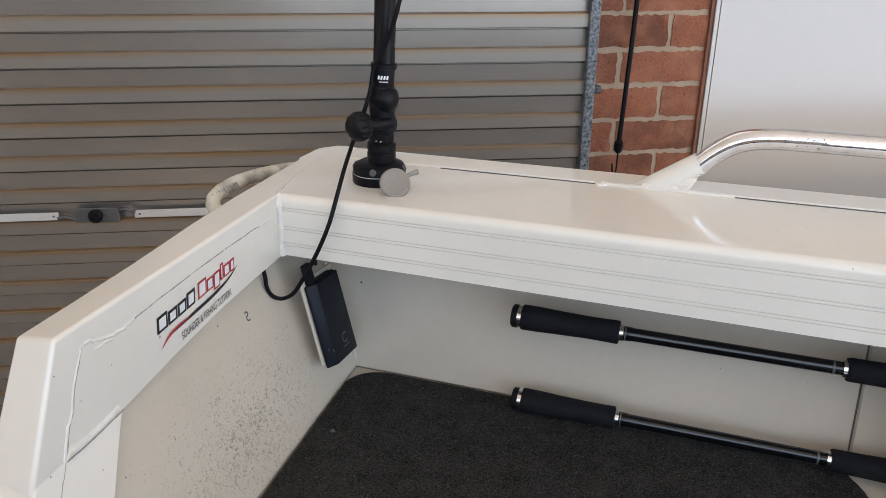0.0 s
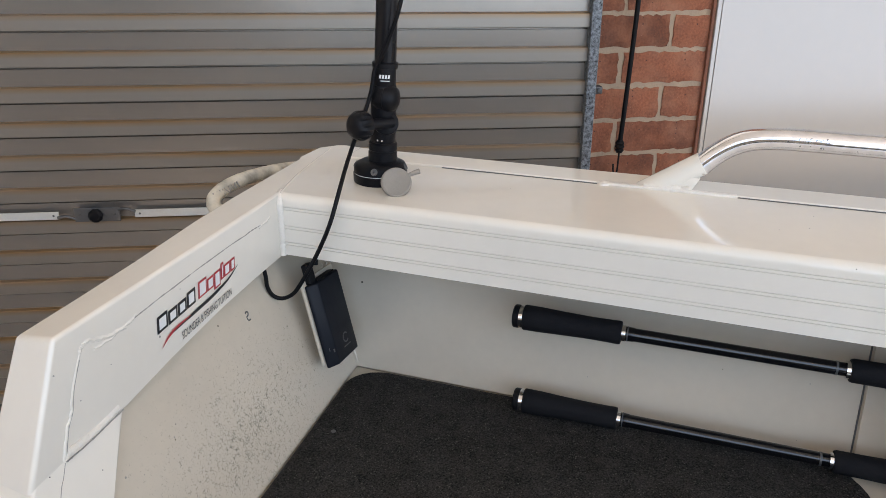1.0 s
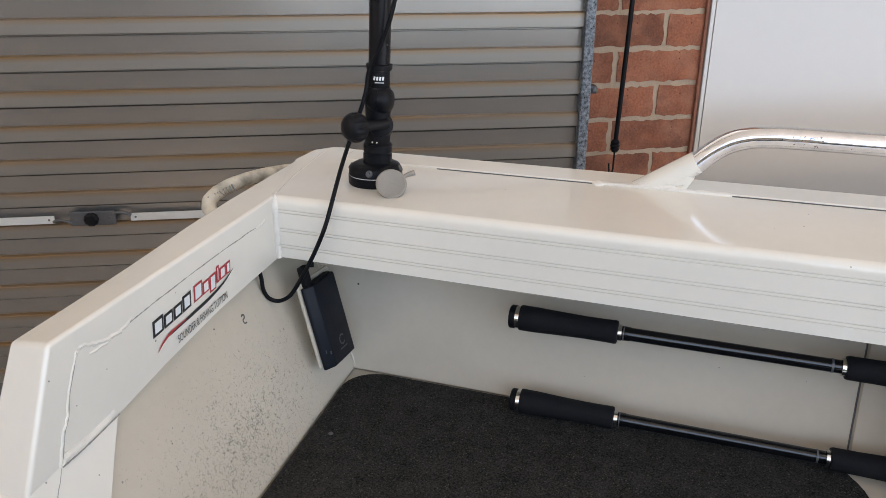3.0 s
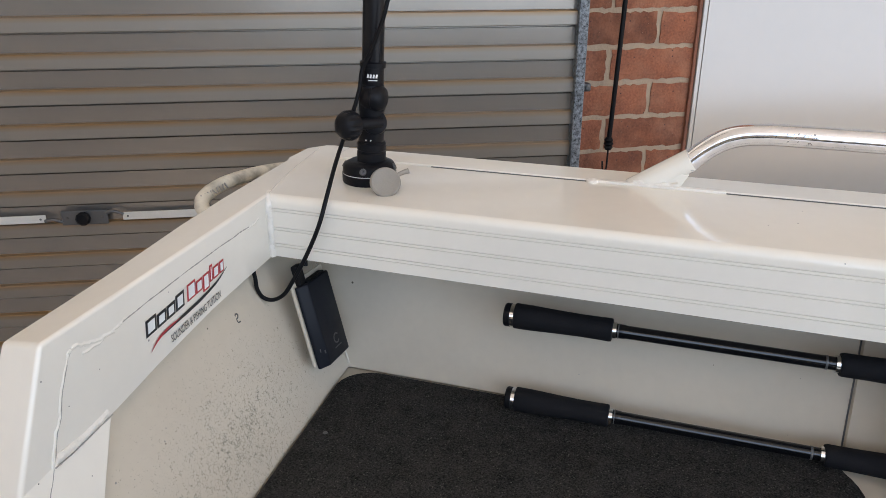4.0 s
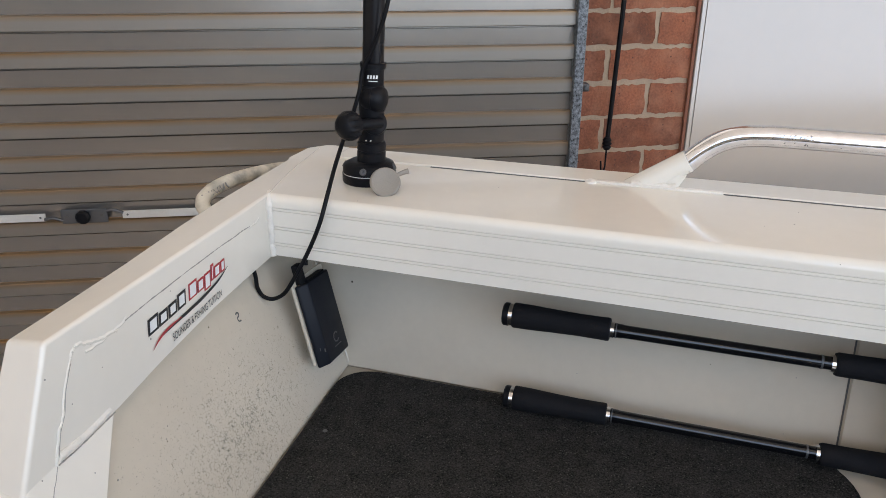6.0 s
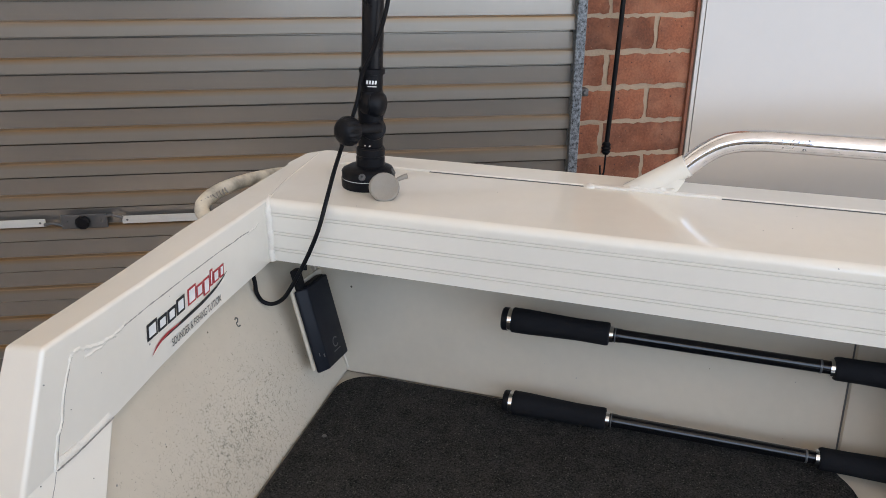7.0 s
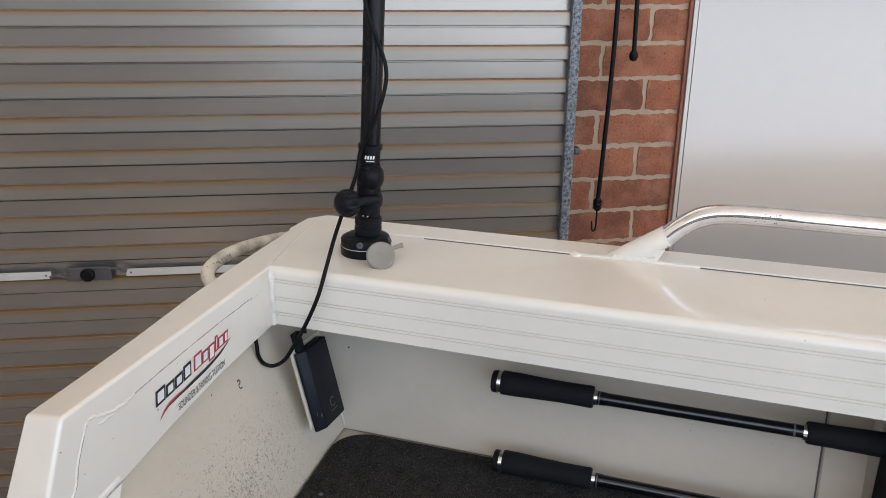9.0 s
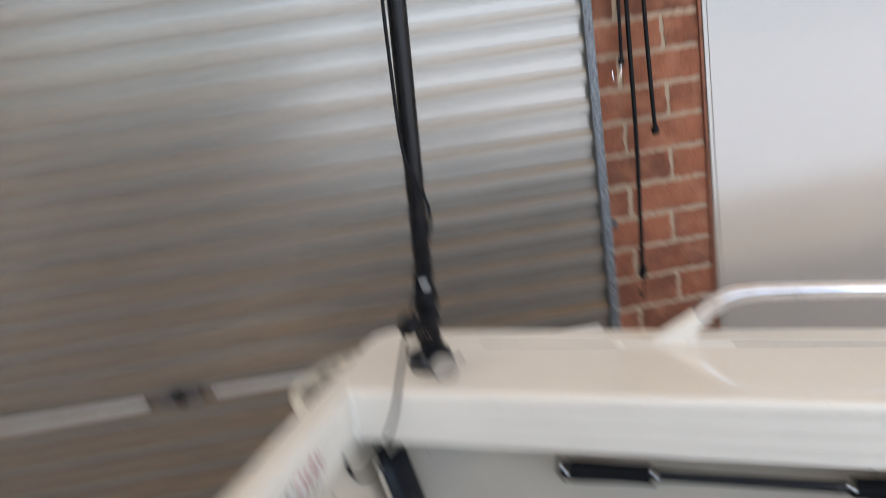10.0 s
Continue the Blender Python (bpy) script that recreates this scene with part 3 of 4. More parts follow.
part("weld_bead", tube([(0.384 + 0.0045 * k, 0.1648 + 0.0006 * (k % 2), G + 0.0022 + 0.0007 * (k % 3)) for k in range(12)], 0.0034, 10, 3, 0.10), weld_paint, boat, smooth=True)

rnd = random.Random(8)
for k in range(26):
    ua, an = rnd.gauss(0.560, 0.014), radians(rnd.uniform(150, 205))
    half, tip = rnd.uniform(0.0005, 0.0020), radians(rnd.uniform(-6, 6))
    pts = [(ua + d * half * 0.5, 0.179 + 0.0119 * math.cos(an + d * tip), 1.3482 + 0.0119 * math.sin(an + d * tip)) for d in (-1, 0, 1)]
    part("scuff", tube(pts, rnd.uniform(0.0002, 0.0005), 5, 2), groove_dark, boat)

# chips and dark dots of dirt on the paint: facing, then place and size of each
CHIPS = (
    ((0.998, 0.060, 0.000), ((0.0212, -0.3499, 1.2550, 0.0011), (0.0177, -0.2933, 1.2320, 0.0008), (0.0200, -0.3303, 1.2217, 0.0007), (0.0118, -0.1943, 1.2533, 0.0008), (0.0225, -0.3723, 1.1829, 0.0009), (0.0140, -0.2308, 1.2238, 0.0015), (0.0069, -0.1134, 1.2370, 0.0009), (-0.0058, 0.0960, 1.2162, 0.0008))),
    ((0.935, 0.020, 0.355), ((0.0293, -0.3320, 1.1608, 0.0009),)),
    ((0.923, 0.056, 0.381), ((0.0253, -0.2448, 1.1303, 0.0015), (0.0216, -0.2367, 1.1381, 0.0011), (0.0271, -0.3091, 1.1354, 0.0016), (0.0300, -0.2918, 1.1259, 0.0008), (0.0148, -0.2093, 1.1505, 0.0008), (0.0161, -0.1293, 1.1357, 0.0009))),
    ((0.000, 0.000, 1.000), ((0.5525, 0.0850, 1.2820, 0.0011), (0.5239, 0.0698, 1.2820, 0.0008), (0.5602, 0.1248, 1.2820, 0.0008), (0.1051, 0.0127, 1.2820, 0.0010), (0.5816, -0.0114, 1.2820, 0.0011), (0.2398, 0.1080, 1.2820, 0.0007))),
    ((0.000, -0.986, 0.167), ((0.3483, 0.0870, 1.0664, 0.0012), (0.5849, 0.0933, 1.1032, 0.0012), (0.5816, 0.0819, 1.0362, 0.0007), (0.3084, 0.0889, 1.0776, 0.0007))),
)
rnd = random.Random(21)
for facing, spots in CHIPS:
    for u, v, z, r in spots:
        n, r = Vector(facing), r * 0.7
        ring = [(r * rnd.uniform(0.6, 1.2) * math.cos(k * math.pi / 4), r * rnd.uniform(0.6, 1.2) * math.sin(k * math.pi / 4)) for k in range(8)]
        chip = loft([[(a, b, -0.0004) for a, b in ring], [(a * 0.9, b * 0.9, 0.00025) for a, b in ring]])
        part("paint_chip", shift(chip, aim((u, v, z), tuple(Vector((u, v, z)) + n))), seam_grey, boat)

# grab loop on the outside of the stern
part("grab_loop", tube([(-0.040, 0.190, 1.250), (-0.062, 0.172, 1.260), (-0.082, 0.125, 1.266), (-0.090, 0.075, 1.270), (-0.092, 0.035, 1.270), (-0.088, 0.004, 1.266), (-0.078, -0.008, 1.257), (-0.062, -0.006, 1.248), (-0.040, 0.004, 1.240)], 0.0085, 14, 8, 0.02), old_white, boat, "worn yellowed white grab loop", smooth=True)
towards = Vector((0.58, -0.76, 0.31))
rnd = random.Random(17)
for k in range(9):
    along = Vector((-0.0895 + 0.0006 * k, 0.006 + 0.0052 * k, 1.2675 + 0.0004 * k)) + towards * 0.0078
    tilt = rnd.uniform(-0.002, 0.002)
    part("tape_mark", tube([along + Vector((0.0, -0.0018 + tilt, 0.0036)), along, along + Vector((0.0012, 0.0016 - tilt, -0.0034))], rnd.uniform(0.0004, 0.0010), 6, 4), seam_grey, boat)
curl = [Vector((-0.0010 + 0.41 * dz * -1 + 0.0006, -0.0790 + dv, 1.1670 + dz)) for dv, dz in ((0.0015, -0.0040), (-0.0022, -0.0034), (-0.0028, 0.0002), (0.0004, 0.0012), (0.0020, 0.0038), (-0.0008, 0.0052), (-0.0030, 0.0040))]
part("wire_clip", tube(curl, 0.0011, 6, 6), groove_dark, boat, "small bent dark wire clip")

# ---- carpet on the deck ----
outline = ring_arc(0.096, 0.030, 0.041, 176, 90, 6) + ring_arc(0.576, -0.003, 0.074, 90, 0, 9) + [(0.650, -1.2), (0.132, -1.2)]
carpet = tagged(part("deck_carpet", prism(outline, 1.0235, 1.0290, 0.0015, 2), carpet_mat), "dark charcoal marine carpet with rounded corner, on the deck", "carpet")
carpet.matrix_world = BOAT
# added dark piece, out of view, that keeps the white deck from bouncing light
bounce_cutter = tagged(part("deck_carpet", prism([(0.76, 0.07), (1.58, 0.07), (1.58, -1.2), (0.70, -1.2), (0.70, -0.1)], 1.0235, 1.0290, 0.0015, 2), carpet_mat), "unseen dark carpet piece added to cut bounce light from the deck", "carpet")
bounce_cutter.matrix_world = BOAT
staple = part("staple", shift(lathe([(0, 0), (0.003, 0), (0.002, 0.0012), (0, 0.0014)], 8), pose(0.0876, -0.0647, 1.029)), groove_dark, carpet)

# small bright clip lying on the carpet
clip = tagged(part("metal_clip", shift(box(-0.011, 0.011, -0.004, 0.004, 0.0, 0.003, 0.001), pose(0.216, -0.1475, 1.0290, 0, 0, 8)), steel_grey), "small bright metal clip lying on the carpet", "clip")
clip.matrix_world = BOAT

# ---- fishing rods ----
def fishing_rod(v, z, u0, label):
    rod = tagged(empty("fishing_rod", BOAT @ pose(u0, v, z - 0.0007, 0, 90.22, 0)), label, "fishing rod", "rods under the gunwale")
    part("butt_cap", lathe([(0, 0), (0.0120, 0.0005), (0.0132, 0.002), (0.0132, 0.0075), (0, 0.0075)]), black_rubber, rod, smooth=True)
    part("butt_ring", lathe([(0, 0.0075), (0.0128, 0.0075), (0.0128, 0.0125), (0, 0.0125)]), chrome, rod, "silver ring", smooth=True)
    part("rear_grip", lathe([(0, 0.012), (0.0138, 0.012), (0.0143, 0.0132), (0.0142, 0.03), (0.0132, 0.055), (0.0124, 0.085), (0.0126, 0.108), (0.0129, 0.1165), (0.0124, 0.1192), (0.0095, 0.120), (0, 0.120)]), foam, rod, "matt black foam rear grip", smooth=True)
    part("winding_ring", lathe([(0, 0.1195), (0.0090, 0.1195), (0.0090, 0.124), (0, 0.124)]), chrome, rod, smooth=True)
    part("blank", lathe([(0, 0.1235), (0.0080, 0.1235), (0.0078, 0.132), (0.0073, 0.134), (0.0069, 0.339), (0, 0.339)]), carbon, rod, "glossy dark carbon blank", smooth=True)
    part("winding", lathe([(0, 0.1255), (0.0082, 0.1255), (0.0082, 0.1268), (0, 0.1268)]), steel_grey, rod, smooth=True)
    part("winding", lathe([(0, 0.3290), (0.0073, 0.3290), (0.0073, 0.3312), (0, 0.3312)]), steel_grey, rod, smooth=True)
    part("winding_ring", lathe([(0, 0.3385), (0.0090, 0.3385), (0.0090, 0.343), (0, 0.343)]), chrome, rod, smooth=True)
    part("fore_grip", lathe([(0, 0.3425), (0.0112, 0.3425), (0.0121, 0.345), (0.0121, 0.37), (0.0134, 0.42), (0.0148, 0.46), (0.0130, 0.49), (0, 0.49)]), foam, rod, "matt black foam fore grip", smooth=True)
    return rod


fishing_rod(0.044, 1.1555, 0.2655, "black fishing rod with foam grips under the gunwale")
fishing_rod(0.044, 1.0465, 0.2700, "black fishing rod with foam grips just above the carpet")
rack = tagged(empty("rod_rack", BOAT), "black rod rack holding both rods beside the hull", "rod rack")
part("upright", box(0.696, 0.735, 0.000, 0.078, 1.0227, 1.200, 0.006, 3), black_plastic, rack)
part("foam_pad", box(0.689, 0.698, 0.010, 0.076, 1.0255, 1.195, 0.003), foam, rack)


# ---- phone pole mount ----
mount = tagged(empty("pole_mount", BOAT @ pose(0.0863, 0.0892, G)), "black extending pole mount screwed to the gunwale", "pole mount")
part("base", lathe([(0, 0), (0.0312, 0), (0.0318, 0.0015), (0.0318, 0.0108), (0, 0.0108)], 40), black_plastic, mount, smooth=True)
part("gasket", lathe([(0, 0.0105), (0.0310, 0.0105), (0.0310, 0.0119), (0, 0.0119)], 40), sticker_white, mount, "thin pale line round the base", smooth=True)
part("base_body", lathe([(0, 0.0116), (0.0312, 0.0116), (0.0308, 0.0175), (0.0290, 0.0212), (0.0225, 0.0245), (0.0185, 0.0252), (0, 0.026)], 40), black_plastic, mount, smooth=True)
for a in (-80, 8, 98, 186):
    c = Vector((math.cos(radians(a)), math.sin(radians(a)), 0))
    part("screw", shift(lathe([(0, 0), (0.0044, 0), (0.0038, 0.0016), (0.0014, 0.0018), (0, 0.0006)], 12), aim(c * 0.0297 + Vector((0, 0, 0.0178)), c * 0.06 + Vector((0, 0, 0.036)))), steel_grey, mount)
lean = pose(0.0020, 0, 0.0042, 0, 3.29, 0)
part("lower_stem", shift(lathe([(0, 0.017), (0.0168, 0.017), (0.0168, 0.031), (0.0160, 0.0318), (0.0160, 0.0335), (0.0168, 0.0343), (0.0168, 0.0415), (0.0150, 0.0435), (0, 0.0435)], 28), lean), black_plastic, mount, smooth=True)
part("joint_body", shift(lathe([(0, 0.042), (0.0138, 0.043), (0.0146, 0.046), (0.0150, 0.060), (0.0142, 0.074), (0.0148, 0.084), (0.0154, 0.094), (0.0150, 0.102), (0.0132, 0.1085), (0, 0.109)], 28), lean @ pose(-0.0005, 0, 0)), black_plastic, mount, "black swivelling elbow joint", smooth=True)
part("elbow", shift(lathe([(0, -0.014), (0.0120, -0.013), (0.0158, -0.007), (0.0160, -0.0005), (0.0154, 0.0), (0.0160, 0.0006), (0.0154, 0.006), (0.0118, 0.0118), (0.006, 0.0142), (0, 0.0146)], 28), lean @ pose(0.0040, -0.003, 0.0945, 0, 90, 0)), black_plastic, mount, smooth=True)
part("elbow_cap", shift(lathe([(0, -0.012), (0.0125, -0.011), (0.0148, -0.004), (0.0140, 0.006), (0.008, 0.0095), (0, 0.0105)], 28), lean @ pose(0.0045, -0.004, 0.066, 70, 0, 25)), black_plastic, mount, smooth=True)
for x in (-0.0015, 0.0040):
    part("bolt_head", shift(lathe([(0, 0), (0.0013, 0), (0.001, 0.0008), (0, 0.001)], 8), lean @ pose(x + 0.001, -0.0148, 0.0475, 90, 0, 0)), chrome, mount)
knob_at = Vector((-0.0040, -0.0435, 0.0742))
away = Vector((-0.52, -0.84, 0.06)).normalized()
part("knob_stem", tube([knob_at - away * 0.044, knob_at], 0.0064, 14, 1), black_plastic, mount, smooth=True)
knob = loft([[(r * (1 + (0.060 if k % 2 else -0.035) * rib) * math.cos(2 * math.pi * k / 36), r * (1 + (0.060 if k % 2 else -0.035) * rib) * math.sin(2 * math.pi * k / 36), z) for k in range(36)]
             for r, z, rib in ((0.0001, -0.013, 0), (0.009, -0.013, 0), (0.0136, -0.0105, 0), (0.0152, -0.006, 1), (0.0158, -0.002, 1), (0.0154, 0.003, 1), (0.0138, 0.0078, 0), (0.0105, 0.0108, 0), (0.0055, 0.0124, 0), (0.0001, 0.0136, 0))])
part("clamp_knob", shift(knob, aim(knob_at, knob_at + away)), black_plastic, mount, "black knurled clamp knob", smooth=True)
part("pole", shift(lathe([(0, 0.128), (0.0122, 0.128), (0.0122, 0.86), (0, 0.86)], 24), lean), pole_black, mount, "black tubular pole", smooth=True)
part("collar", shift(lathe([(0, 0.106), (0.0118, 0.106), (0.0124, 0.109), (0.0124, 0.1275), (0.0146, 0.128), (0.0148, 0.1335), (0.0124, 0.1345), (0, 0.135)], 24), lean), black_plastic, mount, smooth=True)
for i in range(4):
    a = radians(-92 + i * 15)
    m = lean @ pose(0, 0, 0.1195) @ pose(0.0125 * math.cos(a), 0.0125 * math.sin(a), 0, 0, 0, math.degrees(a) + 90) @ pose(0, 0, 0, 0, 12, 0)
    part("label_mark", shift(box(-0.0010, 0.0010, -0.0003, 0.0003, -0.0020, 0.0021), m), sticker_white, mount)
m = lean @ pose(0, 0, 0.1150) @ pose(0.0123 * math.cos(radians(-66)), 0.0123 * math.sin(radians(-66)), 0, 0, 0, 24)
part("label_mark", shift(box(-0.005, 0.005, -0.0008, 0.0004, -0.0004, 0.0004), m), sticker_white, mount)

# hanging cap of the mount's socket
cap_m = aim((0.0370, -0.0410, 0.0120), (0.0370 + 0.34, -0.0410 - 0.74, 0.0120 + 0.55))
cap = part("socket_cap", shift(lathe([(0, -0.003), (0.0155, -0.003), (0.0170, -0.001), (0.0174, 0.002), (0.0168, 0.0042), (0.0152, 0.0050), (0.0140, 0.0042), (0, 0.0040)], 32), cap_m), grey_rubber, mount, "weathered grey rubber cap on a strap", smooth=True)
part("cap_tab", tube([(0.0480, -0.033, 0.0195), (0.0535, -0.029, 0.0220), (0.0590, -0.025, 0.0235)], lambda t: 0.0022 + 0.0010 * t, 8, 6), grey_rubber, cap, smooth=True)
for a in (25, 60):
    part("cap_mark", shift(box(-0.0007, 0.0007, -0.0045, 0.0045, 0.0036, 0.0046), cap_m @ pose(0.002 if a > 30 else -0.002, 0, 0, 0, 0, a)), grey_rubber, cap)

# ---- charging cable ----
cable = tagged(part("charging_cable", tube([
    (0.1213, 0.0707, 2.0640), (0.1133, 0.0737, 1.9240), (0.1043, 0.0737, 1.7790), (0.1007, 0.0737, 1.6760), (0.0993, 0.0737, 1.6140), (0.1023, 0.0737, 1.5750), (0.1147, 0.0737, 1.5410), (0.1238, 0.0757, 1.5065),
    (0.1183, 0.0737, 1.4740), (0.1033, 0.0737, 1.4380), (0.0901, 0.0737, 1.4145), (0.0858, 0.0717, 1.3910), (0.0793, 0.0687, 1.3690), (0.0709, 0.0684, 1.3490), (0.0696, 0.0514, 1.3305), (0.0723, 0.0264, 1.3124), (0.0748, 0.0020, 1.2910),
    (0.0708, -0.0130, 1.2617), (0.0589, -0.0160, 1.2332), (0.0461, -0.0190, 1.2080), (0.0303, -0.0200, 1.1816), (0.0200, -0.0200, 1.1695), (0.0082, -0.0220, 1.1640), (-0.0002, -0.0270, 1.1685), (-0.0040, -0.0310, 1.1800), (-0.0050, -0.0310, 1.1920),
    (-0.0070, -0.0290, 1.2080), (-0.0080, -0.0100, 1.2220), (0.0040, 0.0140, 1.2280), (0.0220, 0.0220, 1.2220), (0.0310, 0.0200, 1.2080), (0.0335, 0.0160, 1.1940)], 0.0024, 10, 8), black_rubber, None, "", True), "thin black charging cable looping from the pole", "cable")
cable.matrix_world = BOAT

# ---- power bank on its bracket ----
axis = Vector((0.0270, -0.0060, -0.1010)).normalized()
side = Vector((0.010, 0.998, -0.05))
side = (side - axis * side.dot(axis)).normalized()
face = axis.cross(side)
turn = Matrix((side, face, axis)).transposed().to_4x4()
bank_m = BOAT @ Matrix.Translation((0.0400, 0.0065, 1.1765)) @ turn
bank = tagged(empty("power_bank", bank_m), "dark matt power bank standing against the hull corner", "power bank")
case = loft([[(x, y, z) for x, y in ((-0.0120, -0.0085), (-0.001, 0.0), (0.049, 0.0), (0.0505, -0.003), (0.0505, -0.0125), (-0.0120, -0.0125))] for z in (0.0, 0.104)])
bmesh.ops.bevel(case, geom=case.edges, offset=0.0022, segments=3, affect="EDGES", profile=0.5)
part("case", case, bank_black, bank, smooth=True)
part("plug", box(-0.006, 0.008, -0.014, -0.006, -0.024, 0.001, 0.002), black_rubber, bank)
part("socket_lip", box(0.004, 0.045, -0.012, -0.003, -0.0018, 0.0005, 0.0006), black_rubber, bank)
for x, y, z in ((-0.0075, -0.0050, 0.080), (-0.0035, -0.0015, 0.083)):
    part("status_light", box(x, x + 0.0014, y - 0.0012, y + 0.0006, z, z + 0.004), steel_grey, bank)
for a in range(6):
    t = radians(60 + a * 48)
    part("logo_mark", shift(box(-0.0022, 0.0022, -0.0003, 0.0004, -0.0008, 0.0008), pose(0.026, 0, 0.080) @ pose(0.0055 * math.cos(t), 0, 0.0055 * math.sin(t), 0, -math.degrees(t) + 90, 0)), steel_grey, bank)
part("logo_mark", box(0.018, 0.034, -0.0003, 0.0004, 0.0895, 0.0908), steel_grey, bank)
bracket = tagged(part("bracket_plate", box(-0.0145, 0.0605, -0.0165, -0.0128, -0.006, 0.100, 0.0015), hull_shade_paint), "white plate behind the power bank", "bracket")
bracket.matrix_world = bank_m

# ---- sticker on the stern arm ----
STICK = BOAT @ Matrix.Translation(on_arm(-0.2355, 1.2274, 0.0006)) @ pose(0, 0, 0, 0, 0, 93.46) @ pose(0, 0, 0, 90, 0, 0) @ pose(0, 0, 0, 0, 0, 3.5)
sticker = tagged(empty("sticker", STICK), "black and red vinyl sticker on the white arm", "sticker")


def letter_block(x, w, h, mat, y=0.0, slant=0.12, rim=0.0016):
    """A plain slanted block with a pale middle, standing for a letter of the emblem."""
    for name, m, inset, z in (("emblem_block", mat, 0.0, 0.0), ("emblem_middle", sticker_white, rim, 0.0003)):
        q = [(x + inset, y + inset), (x + w - inset, y + inset), (x + w - inset, y + h - inset), (x + inset, y + h - inset)]
        bm = loft([[(a + slant * b, b, z) for a, b in q], [(a + slant * b, b, z + 0.0003) for a, b in q]])
        part(name, bm, m, sticker)


x = 0.0015
for w, h in ((0.0150, 0.0150), (0.0135, 0.0125), (0.0130, 0.0125), (0.0135, 0.0150)):
    letter_block(x, w, h, sticker_black, 0.0, 0.2, 0.0026)
    x += w + 0.0014
x += 0.004
for w, h, y in ((0.0140, 0.0160, 0), (0.0112, 0.0122, 0), (0.0112, 0.0165, -0.0040), (0.0050, 0.0165, 0), (0.0108, 0.0122, 0), (0.0082, 0.0122, 0)):
    letter_block(x, w, h, sticker_red, y, 0.2, 0.0020)
    x += w + 0.0012


def swoosh(points, width, mat, z):
    pts = smooth_path([(a, b, 0) for a, b in points], 10)
    n = len(pts) - 1
    bm = bmesh.new()
    lo, hi = [], []
    for i, p in enumerate(pts):
        w = width * math.sin(math.pi * min(1, max(0, i / n * 0.92 + 0.04)))
        lo.append(bm.verts.new((p.x, p.y - w, z)))
        hi.append(bm.verts.new((p.x, p.y + w, z)))
    for i in range(n):
        bm.faces.new((lo[i], lo[i + 1], hi[i + 1], hi[i]))
    return part("swoosh", bm, mat, sticker)


swoosh([(0.021, -0.0097), (0.040, -0.0088), (0.0616, -0.0085), (0.090, -0.0080), (0.118, -0.0050), (0.1387, 0.0013)], 0.0018, sticker_black, 0.0004)
swoosh([(0.0032, -0.0153), (0.014, -0.0100), (0.028, -0.0075), (0.050, -0.0078)], 0.0014, sticker_red, 0.0006)
words = bpy.data.curves.new("tagline", "FONT")
words.body, words.size = "SOUNDER & FISHING TUITION", 0.0112
word_ob = new("tagline", words)
bpy.context.view_layer.update()
tag_mesh = bpy.data.meshes.new_from_object(word_ob.evaluated_get(bpy.context.evaluated_depsgraph_get()))
bpy.data.objects.remove(word_ob)
wide = max(v.co.x for v in tag_mesh.vertices)
tag_mesh.transform(Matrix.Diagonal((0.0877 / wide, 1, 1, 1)))
tag_mesh.materials.clear()
tag_mesh.materials.append(sticker_black)
tag = new("tagline", tag_mesh)
tag.parent = sticker
tag.location = (0.0328, -0.0240, 0.0004)
tag["label"] = "fine black lettering"

# ---- elastic cords on the brick pier ----
cord = tagged(empty("bungee_cord"), "black elastic cord with a hook, hanging against the bricks", "bungee cord", "cords on the pier")
part("elastic", tube([(0.428, 1.966, 2.15), (0.420, 1.966, 1.75), (0.418, 1.966, 1.45), (0.410, 1.966, 1.20), (0.405, 1.966, 1.075)], 0.0058, 10, 8), black_rubber, cord, smooth=True)
part("knot", shift(lathe([(0, -0.018), (0.007, -0.017), (0.0115, -0.010), (0.0092, -0.006), (0.0125, -0.001), (0.0095, 0.003), (0.0115, 0.008), (0.007, 0.015), (0, 0.016)], 14), pose(0.405, 1.966, 1.070)), black_rubber, cord, smooth=True)
part("hook", tube([(0.405, 1.966, 1.056), (0.405, 1.966, 1.030), (0.403, 1.964, 1.006), (0.397, 1.962, 0.998), (0.392, 1.960, 1.006), (0.390, 1.960, 1.026)], 0.0024, 8, 8), black_plastic, cord, "dark wire hook", smooth=True)
cord2 = tagged(empty("bungee_cord"), "black elastic cord ending in a ball, hanging against the bricks", "bungee cord", "cords on the pier")
part("elastic", tube([(0.470, 1.968, 2.15), (0.466, 1.968, 1.75), (0.471, 1.968, 1.45)], 0.0055, 10, 8), black_rubber, cord2, smooth=True)
part("ball_end", shift(lathe([(0, -0.014), (0.0075, -0.011), (0.0112, -0.003), (0.010, 0.006), (0.0055, 0.013), (0, 0.013)], 14), pose(0.471, 1.968, 1.443)), black_rubber, cord2, smooth=True)
cord3 = tagged(empty("bungee_cord"), "short black cord end with a bright wire hook", "bungee cord", "cords on the pier")
part("elastic", tube([(0.405, 1.972, 2.15), (0.402, 1.972, 1.80), (0.398, 1.972, 1.635)], 0.0042, 10, 8), black_rubber, cord3, smooth=True)
part("sleeve", shift(lathe([(0, -0.010), (0.0075, -0.010), (0.0080, 0.010), (0, 0.012)], 12), pose(0.397, 1.972, 1.628)), black_rubber, cord3, smooth=True)
part("hook", tube([(0.396, 1.972, 1.620), (0.393, 1.970, 1.600), (0.386, 1.968, 1.587), (0.377, 1.966, 1.584), (0.369, 1.965, 1.592), (0.369, 1.965, 1.606)], 0.0017, 8, 8), chrome, cord3, "bright wire hook", smooth=True)

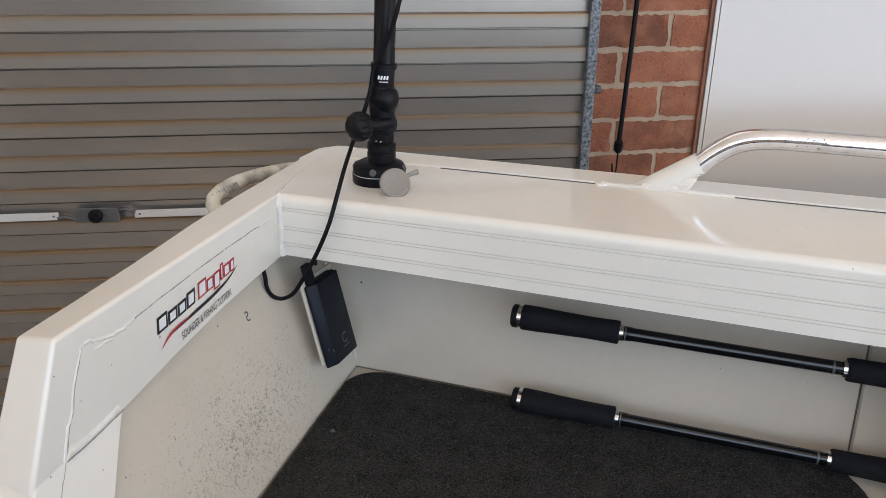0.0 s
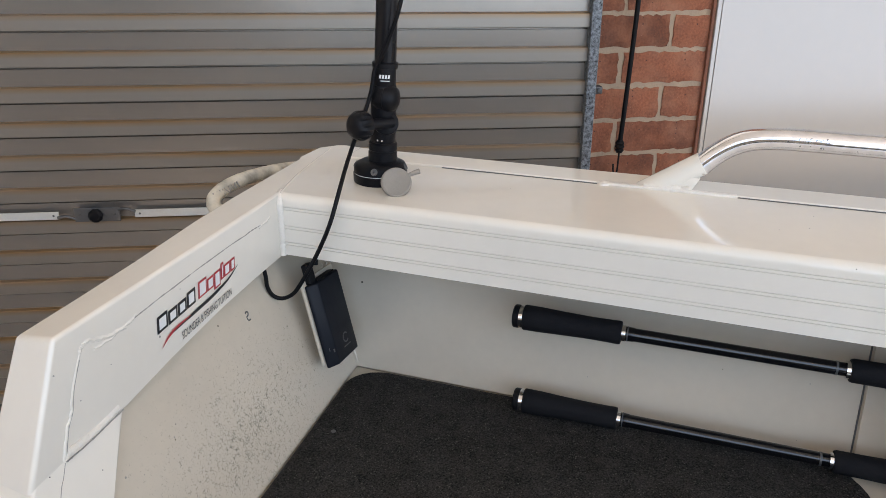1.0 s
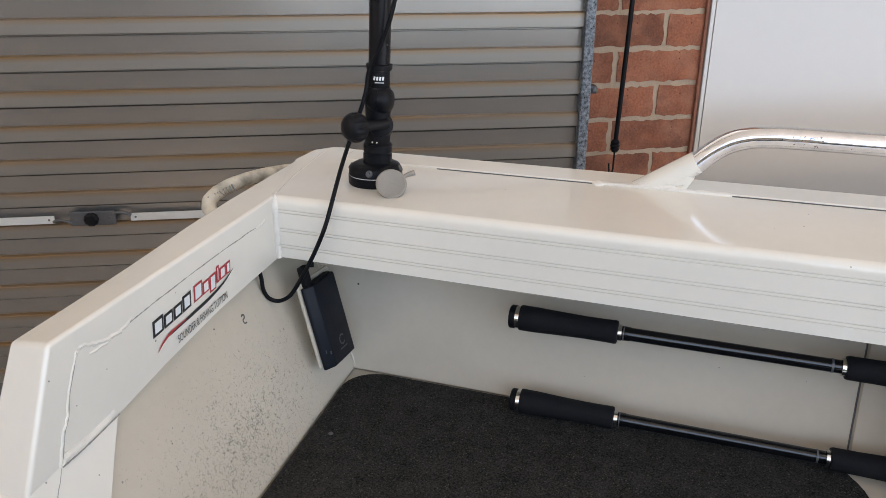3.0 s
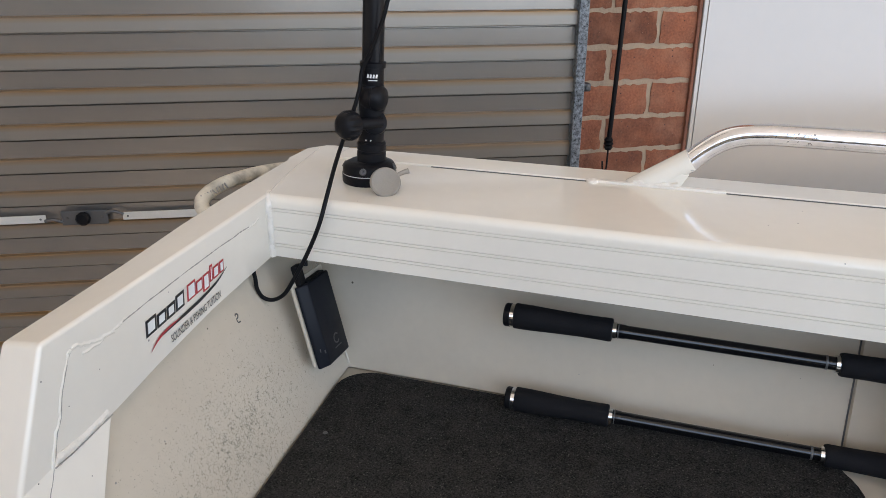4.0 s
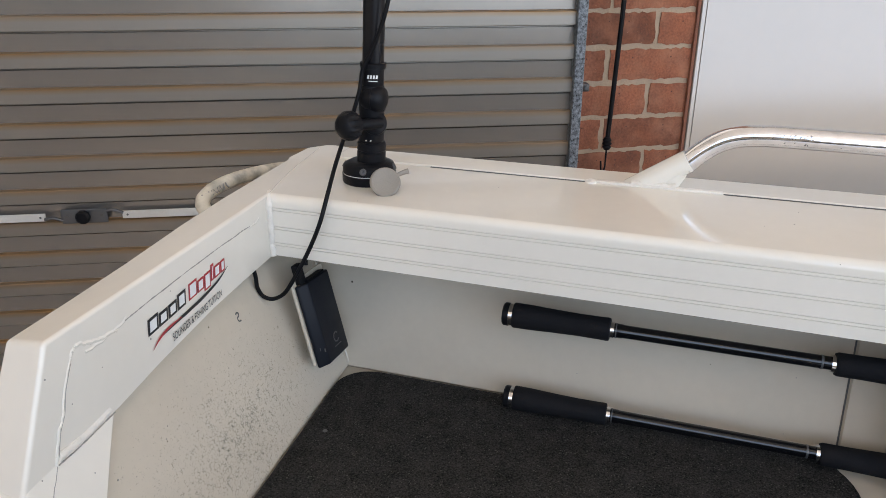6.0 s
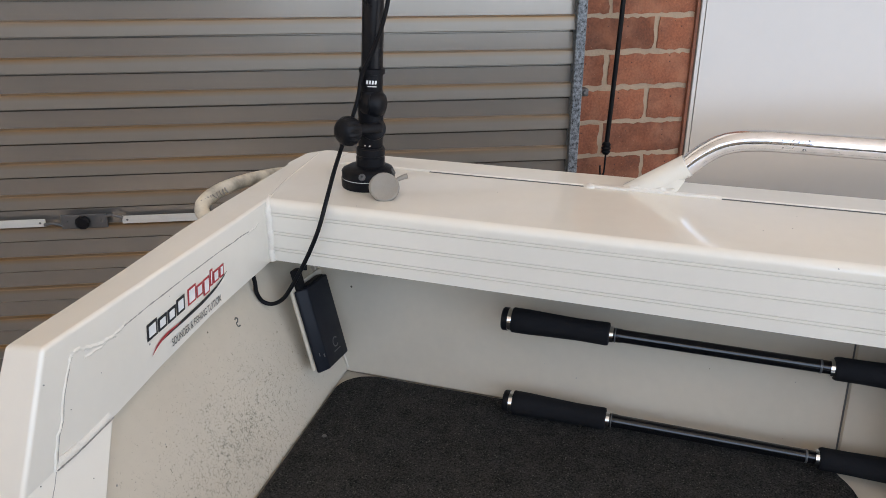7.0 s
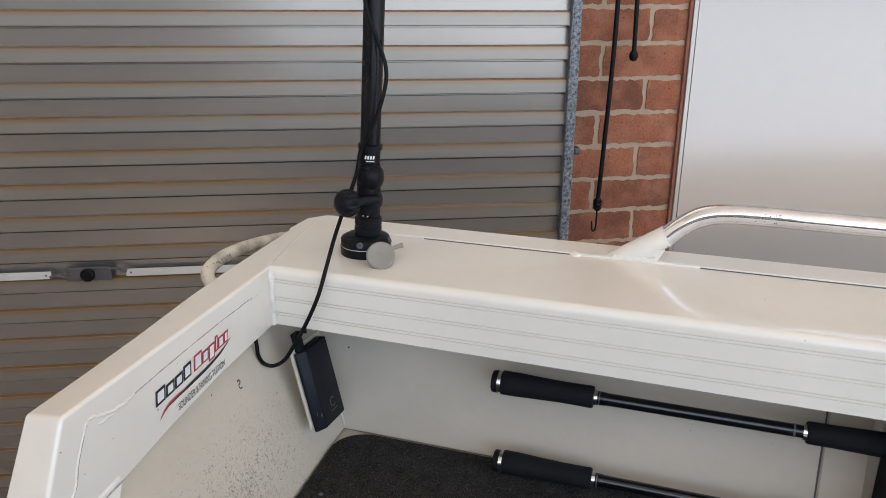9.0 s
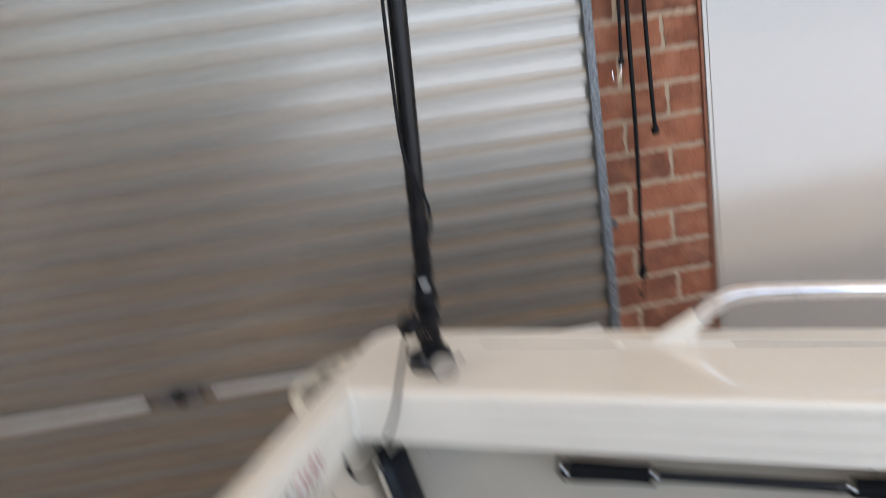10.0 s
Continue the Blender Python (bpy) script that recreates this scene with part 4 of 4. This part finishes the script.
# ---- brick pier ----
PIER_L, PIER_R = 0.31, 0.638
pier = structure("wall_brick_pier", box(PIER_L, PIER_R - 0.004, BACK + 0.0045, BACK + 0.22, 0, TOP), mortar, "orange-red face brick pier with cream mortar", "brick wall")


def brick_mesh(w, seed):
    """A brick face with worn, uneven arrises; origin at its lower left front corner."""
    rnd = random.Random(seed)
    nx, nz, h = max(5, int(w / 0.011)), 5, 0.0738
    bm = bmesh.new()
    front = {}
    for i in range(nx + 1):
        for k in range(nz + 1):
            edge = i in (0, nx) or k in (0, nz)
            j = 0.0027 if edge else 0.0008
            front[i, k] = bm.verts.new((w * i / nx + rnd.uniform(-j, j), rnd.uniform(0, 0.0016) + (0.0018 if edge else 0), h * k / nz + rnd.uniform(-j, j)))
    for i in range(nx):
        for k in range(nz):
            bm.faces.new((front[i, k], front[i + 1, k], front[i + 1, k + 1], front[i, k + 1]))
    rim = [front[i, 0] for i in range(nx + 1)] + [front[nx, k] for k in range(1, nz + 1)] + [front[i, nz] for i in range(nx - 1, -1, -1)] + [front[0, k] for k in range(nz - 1, 0, -1)]
    back = [bm.verts.new((v.co.x, 0.03, v.co.z)) for v in rim]
    n = len(rim)
    for i in range(n):
        bm.faces.new((rim[i], rim[(i + 1) % n], back[(i + 1) % n], back[i]))
    return bm


half_bricks, whole_bricks = [], []
for s in range(5):
    for store, w in ((half_bricks, 0.105), (whole_bricks, 0.227)):
        ob = part("brick", brick_mesh(w, s * 7 + int(w * 100)), brick_mat, pier)
        store.append(ob.data)
        bpy.data.objects.remove(ob)
rnd = random.Random(4)
for k in range(-15, 22):
    z = 1.30 + k * 0.086 + 0.005
    if z < 0.0 or z > TOP - 0.076:
        continue
    wobble = rnd.uniform(-0.004, 0.004)
    slip = {-2: -0.010, -4: -0.006}.get(k, 0.0)
    # courses alternate: a half brick or a whole one at the pier's free end
    runs = ((PIER_R - 0.107, half_bricks), (PIER_R - 0.107 - 0.239, whole_bricks)) if k % 2 == 0 else ((PIER_R - 0.229, whole_bricks), (PIER_R - 0.229 - 0.117, half_bricks))
    for x0, store in runs:
        b = new("brick", rnd.choice(store))
        b.parent = pier
        b.location = (x0 + slip + (wobble if x0 < PIER_R - 0.23 or store is half_bricks else 0) * 0.5, BACK - 0.0005 + rnd.uniform(-0.001, 0.001), z + rnd.uniform(-0.001, 0.001))
